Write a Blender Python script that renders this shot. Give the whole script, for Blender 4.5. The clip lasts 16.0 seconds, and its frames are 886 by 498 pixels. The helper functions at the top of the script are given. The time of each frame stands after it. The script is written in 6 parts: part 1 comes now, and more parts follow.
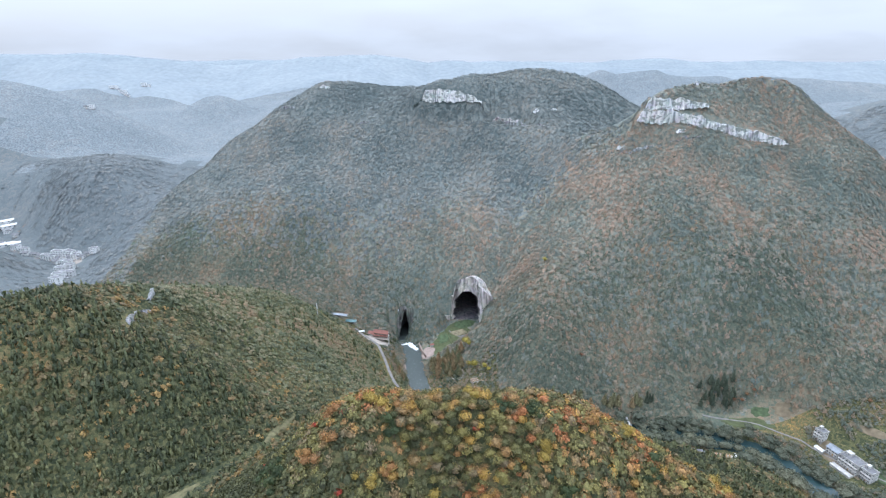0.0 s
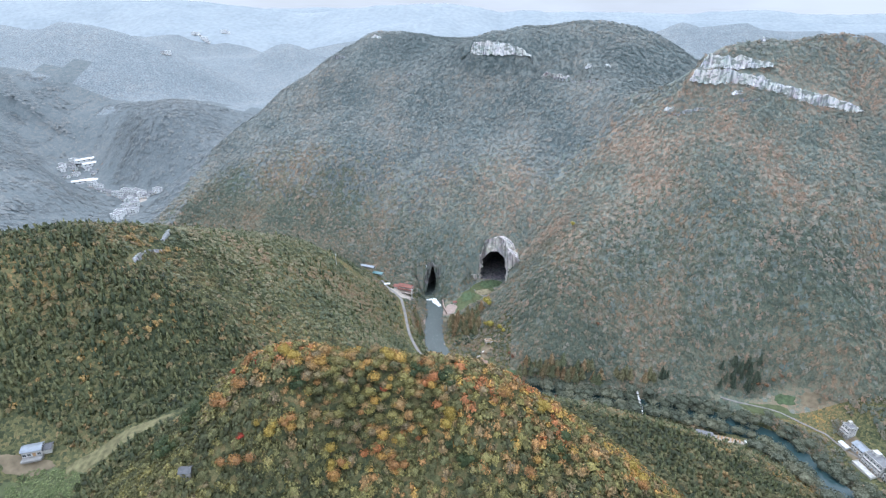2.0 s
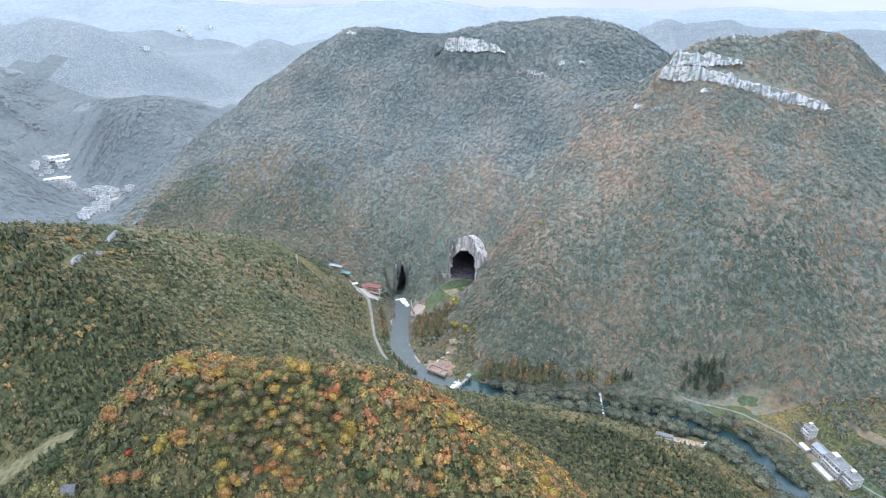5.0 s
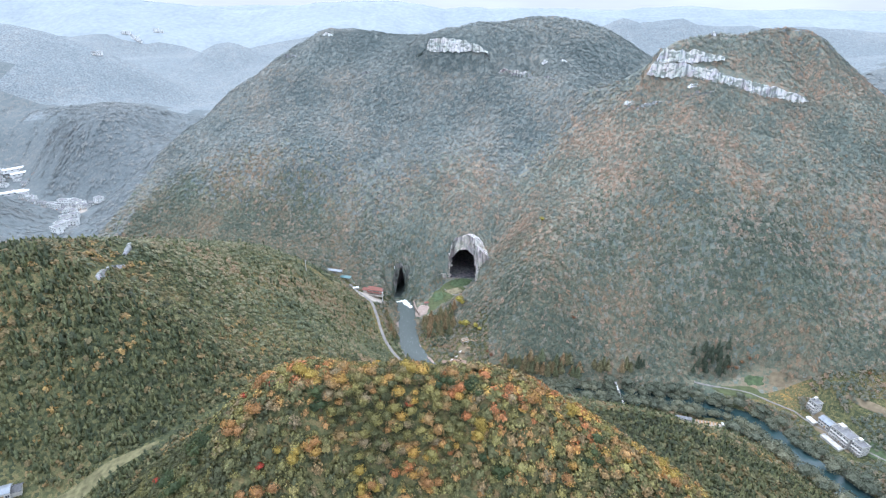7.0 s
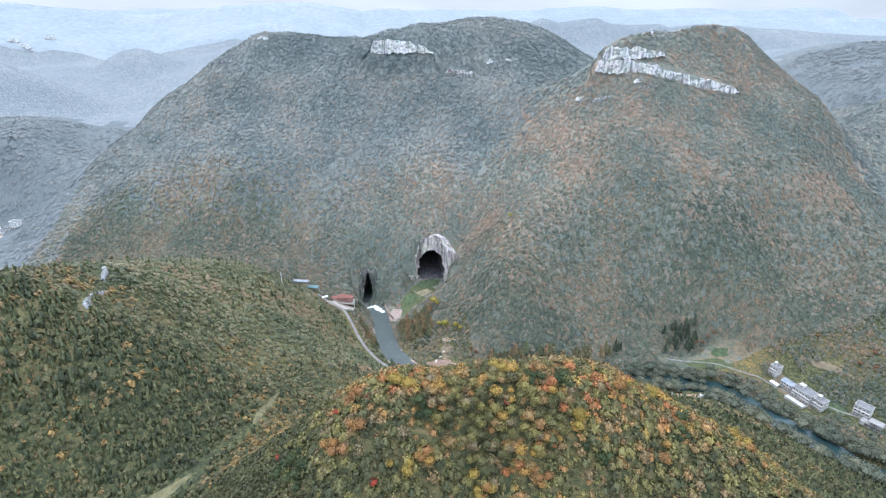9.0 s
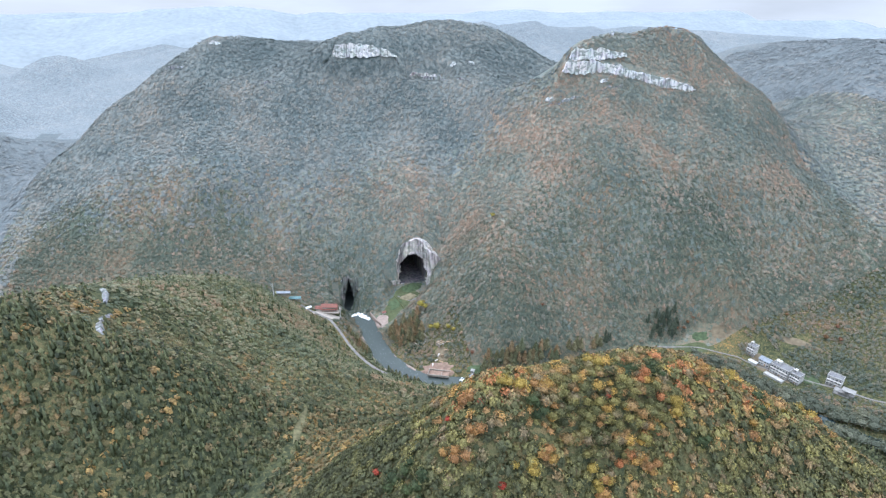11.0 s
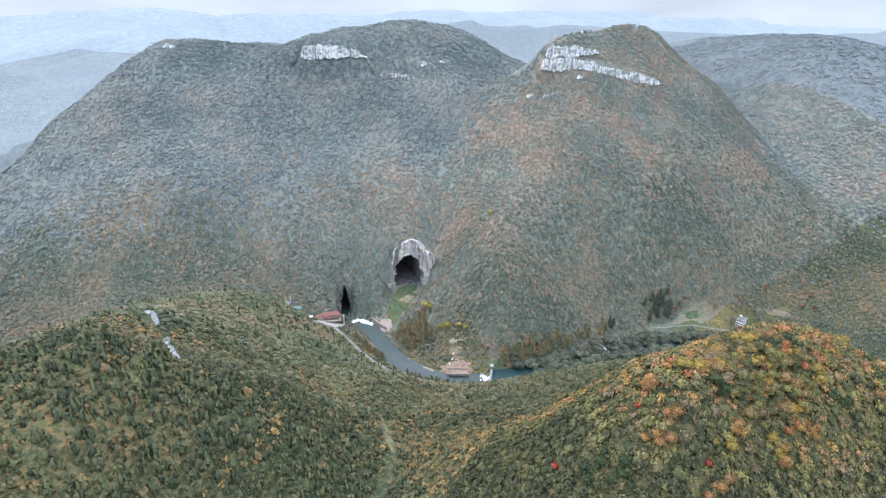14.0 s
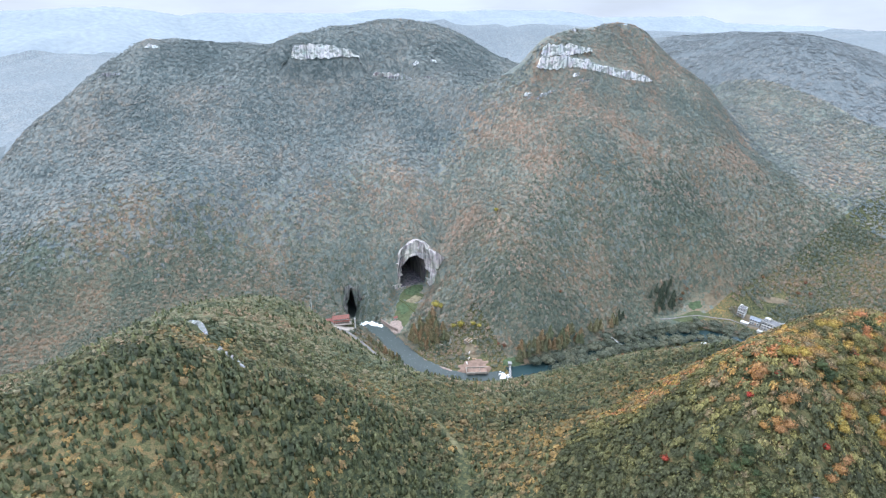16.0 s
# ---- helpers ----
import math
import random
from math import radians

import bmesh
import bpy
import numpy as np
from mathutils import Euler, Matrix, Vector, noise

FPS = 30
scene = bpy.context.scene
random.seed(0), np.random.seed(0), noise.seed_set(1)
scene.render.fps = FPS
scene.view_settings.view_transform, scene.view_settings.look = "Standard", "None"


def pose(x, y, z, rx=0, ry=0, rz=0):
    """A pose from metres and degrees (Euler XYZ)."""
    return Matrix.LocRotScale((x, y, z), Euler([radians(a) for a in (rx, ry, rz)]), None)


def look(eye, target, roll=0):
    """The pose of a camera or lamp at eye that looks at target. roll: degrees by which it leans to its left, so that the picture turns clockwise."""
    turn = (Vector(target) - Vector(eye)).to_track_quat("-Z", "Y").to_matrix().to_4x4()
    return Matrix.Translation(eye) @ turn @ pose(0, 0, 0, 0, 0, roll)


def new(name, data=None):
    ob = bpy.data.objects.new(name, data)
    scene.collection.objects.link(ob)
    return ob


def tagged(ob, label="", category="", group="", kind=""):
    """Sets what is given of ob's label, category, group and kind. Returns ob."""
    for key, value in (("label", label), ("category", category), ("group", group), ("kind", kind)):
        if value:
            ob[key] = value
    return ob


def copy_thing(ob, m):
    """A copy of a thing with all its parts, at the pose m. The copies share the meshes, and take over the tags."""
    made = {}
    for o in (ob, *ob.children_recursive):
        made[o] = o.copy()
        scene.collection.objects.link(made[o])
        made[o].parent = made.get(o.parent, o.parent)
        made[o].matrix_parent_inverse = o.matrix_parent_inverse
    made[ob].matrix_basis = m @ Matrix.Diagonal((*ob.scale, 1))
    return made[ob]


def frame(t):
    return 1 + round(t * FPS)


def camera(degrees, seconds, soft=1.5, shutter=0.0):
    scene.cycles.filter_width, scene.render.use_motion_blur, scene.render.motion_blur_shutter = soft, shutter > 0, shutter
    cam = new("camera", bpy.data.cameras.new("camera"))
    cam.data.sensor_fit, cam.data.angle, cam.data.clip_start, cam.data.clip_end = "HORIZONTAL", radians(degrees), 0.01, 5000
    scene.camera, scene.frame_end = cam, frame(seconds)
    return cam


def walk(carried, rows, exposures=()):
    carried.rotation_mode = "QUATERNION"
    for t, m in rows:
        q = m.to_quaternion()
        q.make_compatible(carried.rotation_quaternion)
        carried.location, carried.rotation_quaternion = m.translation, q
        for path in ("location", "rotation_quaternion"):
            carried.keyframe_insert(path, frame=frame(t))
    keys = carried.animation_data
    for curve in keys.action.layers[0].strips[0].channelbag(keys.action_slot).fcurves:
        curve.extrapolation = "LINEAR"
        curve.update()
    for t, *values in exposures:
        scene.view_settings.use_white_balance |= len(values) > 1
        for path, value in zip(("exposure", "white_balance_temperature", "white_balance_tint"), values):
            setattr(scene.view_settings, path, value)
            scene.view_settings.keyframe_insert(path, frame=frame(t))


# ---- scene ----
cam = camera(76.7, 16.0, 1.25)
METRES, EYE, TILT, LEAN, TURN = 450.0, 360.0, -20.0, 0.0, 0.0
ROWS = [
    (0.0, 0.0, 0.0, 0.0, 0.0, 0.0, -0.0),
    (0.5, 0.0308, 0.0026, 0.0015, 1.86, -1.71, -0.75),
    (1.0, 0.0651, 0.0068, 0.0035, 3.92, -3.39, -1.58),
    (1.5, 0.0955, 0.0115, 0.0058, 5.69, -4.45, -2.3),
    (2.0, 0.1292, 0.0184, 0.0088, 7.67, -4.74, -3.11),
    (2.5, 0.1589, 0.0257, 0.0119, 9.45, -4.93, -3.81),
    (3.0, 0.1915, 0.0354, 0.0157, 11.46, -5.14, -4.59),
    (3.5, 0.2203, 0.0455, 0.0195, 13.23, -5.34, -5.22),
    (4.0, 0.2375, 0.053, 0.022, 13.24, -5.4, -5.28),
    (4.5, 0.2249, 0.0514, 0.0209, 10.31, -5.27, -4.23),
    (7.0, 0.0675, 0.0327, 0.0118, 2.13, -4.8, -1.07),
    (7.5, 0.0361, 0.032, 0.0112, 0.48, -4.75, -0.39),
    (8.0, 0.0009, 0.0326, 0.0108, -1.89, -4.71, 0.54),
    (8.5, -0.0303, 0.0344, 0.011, -3.91, -4.72, 1.33),
    (9.0, -0.0651, 0.0377, 0.0116, -6.29, -4.73, 2.23),
    (11.5, -0.2255, 0.0684, 0.0212, -14.02, -4.88, 4.94),
    (12.0, -0.259, 0.0768, 0.0239, -14.79, -4.94, 5.24),
    (12.5, -0.2887, 0.0849, 0.0265, -15.95, -5.03, 5.66),
    (13.0, -0.3214, 0.0949, 0.0299, -17.61, -5.22, 6.32),
    (13.5, -0.3506, 0.105, 0.0331, -19.25, -5.39, 6.89),
    (14.0, -0.3827, 0.1172, 0.0372, -21.12, -5.66, 7.51),
    (14.5, -0.411, 0.1291, 0.041, -22.33, -5.84, 7.87),
    (15.0, -0.4405, 0.1422, 0.0454, -23.53, -6.06, 8.24),
    (15.5, -0.4701, 0.156, 0.0501, -24.92, -6.27, 8.64),
    (16.0, -0.4911, 0.1676, 0.0541, -25.12, -6.29, 8.76),
]
walk(cam, [(t, pose(0, 0, EYE, TILT, LEAN, TURN) @ pose(METRES * x, METRES * y, METRES * z, 90 + pitch, roll, yaw)) for t, x, y, z, yaw, pitch, roll in ROWS],
     [(t, stops + 0.02, 5700, 11) for t, stops in ((0.0, -0.32), (1.0, -0.3), (1.5, -0.26), (2.5, -0.17), (4.5, -0.12), (7.0, -0.04), (8.5, -0.05), (9.0, -0.1), (11.5, -0.13), (12.0, -0.05), (12.5, -0.12), (13.0, -0.14), (14.0, -0.13), (14.5, -0.12), (15.0, 0.02), (15.5, -0.14), (16.0, -0.1))])

# ---- sky and sun: overcast, brightest above the far left -------------------
world = bpy.data.worlds.new("sky")
scene.world = world
world.use_nodes = True
wn = world.node_tree
wn.nodes.clear()
SUN_AZ, SUN_EL = radians(-35), radians(48)      # from north (+y) towards east (+x), and height
sky = wn.nodes.new("ShaderNodeTexSky")
sky.sky_type, sky.sun_disc, sky.sun_elevation, sky.sun_rotation = "NISHITA", False, SUN_EL, SUN_AZ
sky.air_density, sky.dust_density = 1.0, 3.0
clear = wn.nodes.new("ShaderNodeVectorMath")
clear.operation = "SCALE"
clear.inputs["Scale"].default_value = 0.11
tc = wn.nodes.new("ShaderNodeTexCoord")
stretch = wn.nodes.new("ShaderNodeMapping")
stretch.inputs["Scale"].default_value = (2.2, 2.2, 9.0)
cloud = wn.nodes.new("ShaderNodeTexNoise")
cloud.inputs["Scale"].default_value, cloud.inputs["Detail"].default_value = 1.6, 5
ramp = wn.nodes.new("ShaderNodeValToRGB")
ramp.color_ramp.elements[0].position, ramp.color_ramp.elements[0].color = 0.34, (0.75, 0.75, 0.75, 1)
ramp.color_ramp.elements[1].position, ramp.color_ramp.elements[1].color = 0.62, (0.97, 0.97, 0.97, 1)
mixsky = wn.nodes.new("ShaderNodeMix")
mixsky.data_type = "RGBA"
mixsky.inputs["B"].default_value = (0.92, 0.97, 1.03, 1)
bg = wn.nodes.new("ShaderNodeBackground")
bg.inputs["Strength"].default_value = 1.0
out = wn.nodes.new("ShaderNodeOutputWorld")
wn.links.new(sky.outputs[0], clear.inputs[0])
wn.links.new(tc.outputs["Generated"], stretch.inputs["Vector"])
wn.links.new(stretch.outputs[0], cloud.inputs["Vector"])
wn.links.new(cloud.outputs[0], ramp.inputs[0])
wn.links.new(ramp.outputs[0], mixsky.inputs["Factor"])
wn.links.new(clear.outputs[0], mixsky.inputs["A"])
# an overcast sky is about three times as bright overhead as at the horizon
split = wn.nodes.new("ShaderNodeSeparateXYZ")
lift = wn.nodes.new("ShaderNodeMapRange")
for key, value in (("From Min", 0.0), ("From Max", 1.0), ("To Min", 1.06), ("To Max", 3.75)):
    lift.inputs[key].default_value = value
dome = wn.nodes.new("ShaderNodeVectorMath")
dome.operation = "SCALE"
wn.links.new(tc.outputs["Generated"], split.inputs[0])
wn.links.new(split.outputs["Z"], lift.inputs["Value"])
wn.links.new(mixsky.outputs["Result"], dome.inputs[0])
wn.links.new(lift.outputs[0], dome.inputs["Scale"])
wn.links.new(dome.outputs[0], bg.inputs["Color"])
wn.links.new(bg.outputs[0], out.inputs["Surface"])

sun = new("sun", bpy.data.lights.new("sun", "SUN"))
sun.data.energy, sun.data.angle, sun.data.color = 1.0, radians(28), (1.0, 0.97, 0.93)
sun.matrix_world = look((0, 0, 900), (-math.sin(SUN_AZ) * math.cos(SUN_EL), -math.cos(SUN_AZ) * math.cos(SUN_EL), 900 - math.sin(SUN_EL)))

# ---- materials ------------------------------------------------------------
def material(name, rough=0.8, gloss=0.3, metal=0.0):
    m = bpy.data.materials.new(name)
    m.use_nodes = True
    b = m.node_tree.nodes["Principled BSDF"]
    b.inputs["Roughness"].default_value, b.inputs["Specular IOR Level"].default_value, b.inputs["Metallic"].default_value = rough, gloss, metal
    return m, m.node_tree, b


def node(tree, kind, **values):
    n = tree.nodes.new(kind)
    for key, value in values.items():
        n.inputs[key.replace("_", " ")].default_value = value
    return n


def ramp_node(tree, stops):
    r = tree.nodes.new("ShaderNodeValToRGB")
    e = r.color_ramp.elements
    while len(e) < len(stops):
        e.new(0.5)
    for k, (p, c) in zip(e, stops):
        k.position, k.color = p, (*c, 1)
    return r


def noise_node(tree, scale, detail=3, stretch=(1, 1, 1)):
    geo = tree.nodes.new("ShaderNodeNewGeometry")
    mp = node(tree, "ShaderNodeMapping", Scale=stretch)
    n = node(tree, "ShaderNodeTexNoise", Scale=scale, Detail=detail)
    tree.links.new(geo.outputs["Position"], mp.inputs["Vector"])
    tree.links.new(mp.outputs[0], n.inputs["Vector"])
    return n


def mix_rgb(tree, a, b, fac, mode="MIX"):
    m = tree.nodes.new("ShaderNodeMix")
    m.data_type, m.blend_type = "RGBA", mode
    for sock, v in (("A", a), ("B", b), ("Factor", fac)):
        if isinstance(v, (tuple, float, int)):
            m.inputs[sock].default_value = (*v, 1) if isinstance(v, tuple) else v
        else:
            tree.links.new(v, m.inputs[sock])
    return m.outputs["Result"]


def bumped(tree, b, height, strength=0.5, distance=0.3):
    n = node(tree, "ShaderNodeBump", Strength=strength, Distance=distance)
    tree.links.new(height, n.inputs["Height"])
    tree.links.new(n.outputs[0], b.inputs["Normal"])


def plain(name, colour, rough=0.8, grain=0.6, vary=0.25, metal=0.0, gloss=0.3):
    """A painted, cast or laid surface with two sizes of mottling."""
    m, t, b = material(name, rough, gloss, metal)
    big, small = noise_node(t, grain, 4), noise_node(t, grain * 9, 3)
    dark = tuple(c * (1 - vary) for c in colour)
    light = tuple(min(1, c * (1 + vary * 0.6)) for c in colour)
    r = ramp_node(t, [(0.3, dark), (0.7, light)])
    t.links.new(big.outputs[0], r.inputs[0])
    c = mix_rgb(t, r.outputs[0], small.outputs["Color"], 0.12, "OVERLAY")
    t.links.new(c, b.inputs["Base Color"])
    bumped(t, b, small.outputs[0], 0.25, 0.08)
    return m


def foliage(name, stops, patch=0.012, by_object=False, rough=0.55, patch_mix=0.35, tones=(0.75, 1.3), grain=1.1, dapples=(0.6, 1.35), thin=0.3):
    """Leaves: a hue for each tree out of the stops, drifting over the hillside in patches, every spray a little its own."""
    m, t, b = material(name, rough, 0.25)
    if by_object:
        own = t.nodes.new("ShaderNodeObjectInfo").outputs["Random"]
    else:
        a = t.nodes.new("ShaderNodeAttribute")
        a.attribute_name = "hue"
        own = a.outputs["Fac"]
    drift = noise_node(t, patch, 4)
    stand = node(t, "ShaderNodeMapRange", From_Min=0.3, From_Max=0.7, To_Min=-0.5 * patch_mix, To_Max=0.5 * patch_mix)
    t.links.new(drift.outputs[0], stand.inputs["Value"])
    add = node(t, "ShaderNodeMath")
    add.operation, add.use_clamp = "ADD", True
    t.links.new(own, add.inputs[0])
    t.links.new(stand.outputs[0], add.inputs[1])
    r = ramp_node(t, stops)
    t.links.new(add.outputs[0], r.inputs[0])
    spray = t.nodes.new("ShaderNodeNewGeometry")
    tone = node(t, "ShaderNodeMapRange", To_Min=tones[0], To_Max=tones[1])
    t.links.new(spray.outputs["Random Per Island"], tone.inputs["Value"])
    hsv = node(t, "ShaderNodeHueSaturation")
    leaf = noise_node(t, grain, 3)
    dapple = node(t, "ShaderNodeMapRange", From_Min=0.32, From_Max=0.68, To_Min=dapples[0], To_Max=dapples[1])
    t.links.new(leaf.outputs[0], dapple.inputs["Value"])
    both = node(t, "ShaderNodeMath")
    both.operation = "MULTIPLY"
    t.links.new(tone.outputs[0], both.inputs[0])
    t.links.new(dapple.outputs[0], both.inputs[1])
    t.links.new(both.outputs[0], hsv.inputs["Value"])
    t.links.new(r.outputs[0], hsv.inputs["Color"])
    t.links.new(hsv.outputs[0], b.inputs["Base Color"])
    # thin leaves let a part of the light through
    through_leaf, both_ways = t.nodes.new("ShaderNodeBsdfTranslucent"), node(t, "ShaderNodeMixShader", Fac=thin)
    t.links.new(hsv.outputs[0], through_leaf.inputs["Color"])
    t.links.new(b.outputs[0], both_ways.inputs[1])
    t.links.new(through_leaf.outputs[0], both_ways.inputs[2])
    t.links.new(both_ways.outputs[0], t.nodes["Material Output"].inputs["Surface"])
    return m


def undergrowth(name, stops, cell=3.2, patch=0.011, patch_mix=0.8, tone=0.9, relief=0.9, vary=0.3):
    """Shrubs and saplings under the trees: each bush its own hue, drifting over the slope in patches."""
    m, t, b = material(name, 0.85, 0.12)
    geo = t.nodes.new("ShaderNodeNewGeometry")
    bush = node(t, "ShaderNodeTexVoronoi", Scale=1.0 / cell)
    t.links.new(geo.outputs["Position"], bush.inputs["Vector"])
    own = t.nodes.new("ShaderNodeSeparateColor")
    t.links.new(bush.outputs["Color"], own.inputs[0])
    drift, fine = noise_node(t, patch, 4), noise_node(t, 3.4 / cell, 4)
    stand = node(t, "ShaderNodeMapRange", From_Min=0.3, From_Max=0.7, To_Min=-0.5 * patch_mix, To_Max=0.5 * patch_mix)
    t.links.new(drift.outputs[0], stand.inputs["Value"])
    add = node(t, "ShaderNodeMath")
    add.operation, add.use_clamp = "MULTIPLY_ADD", True
    add.inputs[1].default_value = 0.72
    t.links.new(own.outputs[0], add.inputs[0])
    t.links.new(stand.outputs[0], add.inputs[2])
    r = ramp_node(t, stops)
    t.links.new(add.outputs[0], r.inputs[0])
    hsv = node(t, "ShaderNodeHueSaturation")
    dapple = node(t, "ShaderNodeMapRange", From_Min=0.32, From_Max=0.68, To_Min=tone * (1 - vary), To_Max=tone * (1 + vary))
    t.links.new(fine.outputs[0], dapple.inputs["Value"])
    t.links.new(dapple.outputs[0], hsv.inputs["Value"])
    t.links.new(r.outputs[0], hsv.inputs["Color"])
    t.links.new(hsv.outputs[0], b.inputs["Base Color"])
    lump = node(t, "ShaderNodeMath")
    lump.operation = "SUBTRACT"
    t.links.new(fine.outputs[0], lump.inputs[0])
    t.links.new(bush.outputs["Distance"], lump.inputs[1])
    bumped(t, b, lump.outputs[0], 0.6, relief)
    return m


AUTUMN = [(0.0, (0.084, 0.0897, 0.044)), (0.2, (0.156, 0.151, 0.0627)), (0.38, (0.214, 0.193, 0.0726)), (0.5, (0.278, 0.241, 0.0836)), (0.57, (0.218, 0.172, 0.101)), (0.7, (0.312, 0.213, 0.0946)), (0.84, (0.408, 0.23, 0.0902)), (0.95, (0.492, 0.333, 0.0858)), (1.0, (0.42, 0.184, 0.077))]
# olive and tan scrub farther off than SCRUB, its hues also lightened for haze
HAZED_HILL = [(0.0, (0.112, 0.13, 0.078)), (0.25, (0.165, 0.178, 0.1)), (0.5, (0.218, 0.216, 0.122)), (0.75, (0.258, 0.23, 0.137)), (1.0, (0.305, 0.215, 0.13))]
SCRUB = [(0.0, (0.052, 0.062, 0.034)), (0.3, (0.098, 0.103, 0.049)), (0.55, (0.15, 0.14, 0.066)), (0.78, (0.195, 0.153, 0.075)), (0.92, (0.25, 0.168, 0.073)), (1.0, (0.315, 0.21, 0.075))]
YOUNG_PINE = [(0.0, (0.07, 0.088, 0.048)), (0.5, (0.122, 0.138, 0.066)), (1.0, (0.19, 0.19, 0.085))]
# haze put into the leaf colours: paler up the mountain, bluer beyond
HAZED_MOUNTAIN_HUES = [(0.0, (0.145, 0.174, 0.15)), (0.3, (0.19, 0.205, 0.17)), (0.55, (0.236, 0.226, 0.176)), (0.8, (0.278, 0.23, 0.176)), (1.0, (0.33, 0.238, 0.17))]
HAZED_FOOT_HUES = [(0.0, (0.102, 0.124, 0.094)), (0.3, (0.15, 0.16, 0.116)), (0.55, (0.192, 0.18, 0.126)), (0.82, (0.23, 0.186, 0.13)), (1.0, (0.28, 0.196, 0.126))]
HAZED_CREST_HUES = [(0.0, (0.112, 0.14, 0.136)), (0.3, (0.172, 0.194, 0.184)), (0.6, (0.21, 0.222, 0.202)), (0.8, (0.234, 0.228, 0.2)), (1.0, (0.27, 0.24, 0.196))]
HAZED_VALLEY_HUES = [(0.0, (0.128, 0.15, 0.155)), (0.6, (0.16, 0.178, 0.18)), (1.0, (0.2, 0.202, 0.19))]
LEAF_AUTUMN = foliage("autumn_leaves", AUTUMN, 0.02, patch_mix=0.5, tones=(0.55, 1.5), grain=3.4, dapples=(0.45, 1.55))
LEAF_AUTUMN_TREE = foliage("autumn_tree_leaves", AUTUMN, 0.02, True, patch_mix=0.5, tones=(0.55, 1.5), grain=3.4, dapples=(0.45, 1.55))
LEAF_SCRUB = foliage("scrub_leaves", SCRUB, 0.014, patch_mix=0.6)
LEAF_HAZED_HILL = foliage("hazed_hill_leaves", HAZED_HILL, 0.016, patch_mix=1.0, tones=(0.8, 1.22), dapples=(0.72, 1.25))
# narrow tones and dapples on the far woods stand in for haze
LEAF_HAZED_MOUNTAIN = foliage("hazed_mountain_leaves", HAZED_MOUNTAIN_HUES, 0.013, patch_mix=1.0, tones=(0.95, 1.06), grain=0.9, dapples=(0.9, 1.1))
LEAF_YOUNG_PINE = foliage("young_pine_needles", YOUNG_PINE, 0.015, patch_mix=0.4)
LEAF_NEAR_PINE = foliage("near_pine_needles", [(0.0, (0.062, 0.078, 0.042)), (0.5, (0.108, 0.122, 0.059)), (1.0, (0.17, 0.17, 0.077))], 0.015, patch_mix=0.4)
LEAF_HAZED_FOOT = foliage("hazed_foothill_leaves", HAZED_FOOT_HUES, 0.012, patch_mix=0.9, tones=(0.9, 1.12), grain=0.9, dapples=(0.8, 1.2))
LEAF_HAZED_CREST = foliage("hazed_crest_leaves", HAZED_CREST_HUES, 0.012, patch_mix=0.65, tones=(0.96, 1.05), grain=0.6, dapples=(0.92, 1.08), thin=0.26)
LEAF_HAZED_VALLEY = foliage("hazed_valley_leaves", HAZED_VALLEY_HUES, 0.006, tones=(0.97, 1.04), grain=0.2, dapples=(0.95, 1.05), thin=0.08)
LEAF_WILLOW = foliage("willow_leaves", [(0.0, (0.105, 0.12, 0.087)), (0.6, (0.15, 0.163, 0.115)), (1.0, (0.195, 0.195, 0.13))], 0.02, True)
LEAF_LARCH = foliage("larch_needles", [(0.0, (0.18, 0.2, 0.115)), (0.5, (0.25, 0.225, 0.125)), (1.0, (0.36, 0.245, 0.14))], 0.02, True)
LEAF_PINE = foliage("pine_needles", [(0.0, (0.08, 0.108, 0.078)), (1.0, (0.13, 0.152, 0.105))], 0.02, True)
LEAF_YELLOW = foliage("yellow_leaves", [(0.0, (0.36, 0.31, 0.075)), (1.0, (0.46, 0.38, 0.09))], 0.02, True)
LEAF_RED = foliage("red_leaves", [(0.0, (0.24, 0.115, 0.075)), (1.0, (0.28, 0.16, 0.085))], 0.02, True)
LEAF_GOLD = foliage("golden_leaves", [(0.0, (0.36, 0.27, 0.07)), (1.0, (0.45, 0.33, 0.085))], 0.05, True, tones=(0.65, 1.35), grain=2.4)
LEAF_RUST = foliage("rust_leaves", [(0.0, (0.33, 0.185, 0.085)), (0.6, (0.4, 0.22, 0.085)), (1.0, (0.42, 0.27, 0.08))], 0.05, True, tones=(0.65, 1.35), grain=2.4)
LEAF_EVERGREEN = foliage("evergreen_leaves", [(0.0, (0.05, 0.072, 0.034)), (1.0, (0.085, 0.11, 0.045))], 0.05, True, tones=(0.65, 1.35), grain=2.4)
LEAF_SCARLET = foliage("scarlet_leaves", [(0.0, (0.42, 0.06, 0.045)), (1.0, (0.46, 0.1, 0.06))], 0.05, True, tones=(0.7, 1.3), grain=2.4)
LEAF_SHRUB = foliage("shrub_leaves", [(0.0, (0.07, 0.098, 0.066)), (1.0, (0.105, 0.135, 0.085))], 0.05, True)
LEAF_CROP = foliage("crop_leaves", [(0.0, (0.1, 0.135, 0.05)), (1.0, (0.2, 0.225, 0.1))], 0.05)
BARK = plain("bark", (0.12, 0.09, 0.065), 0.9, 1.5)


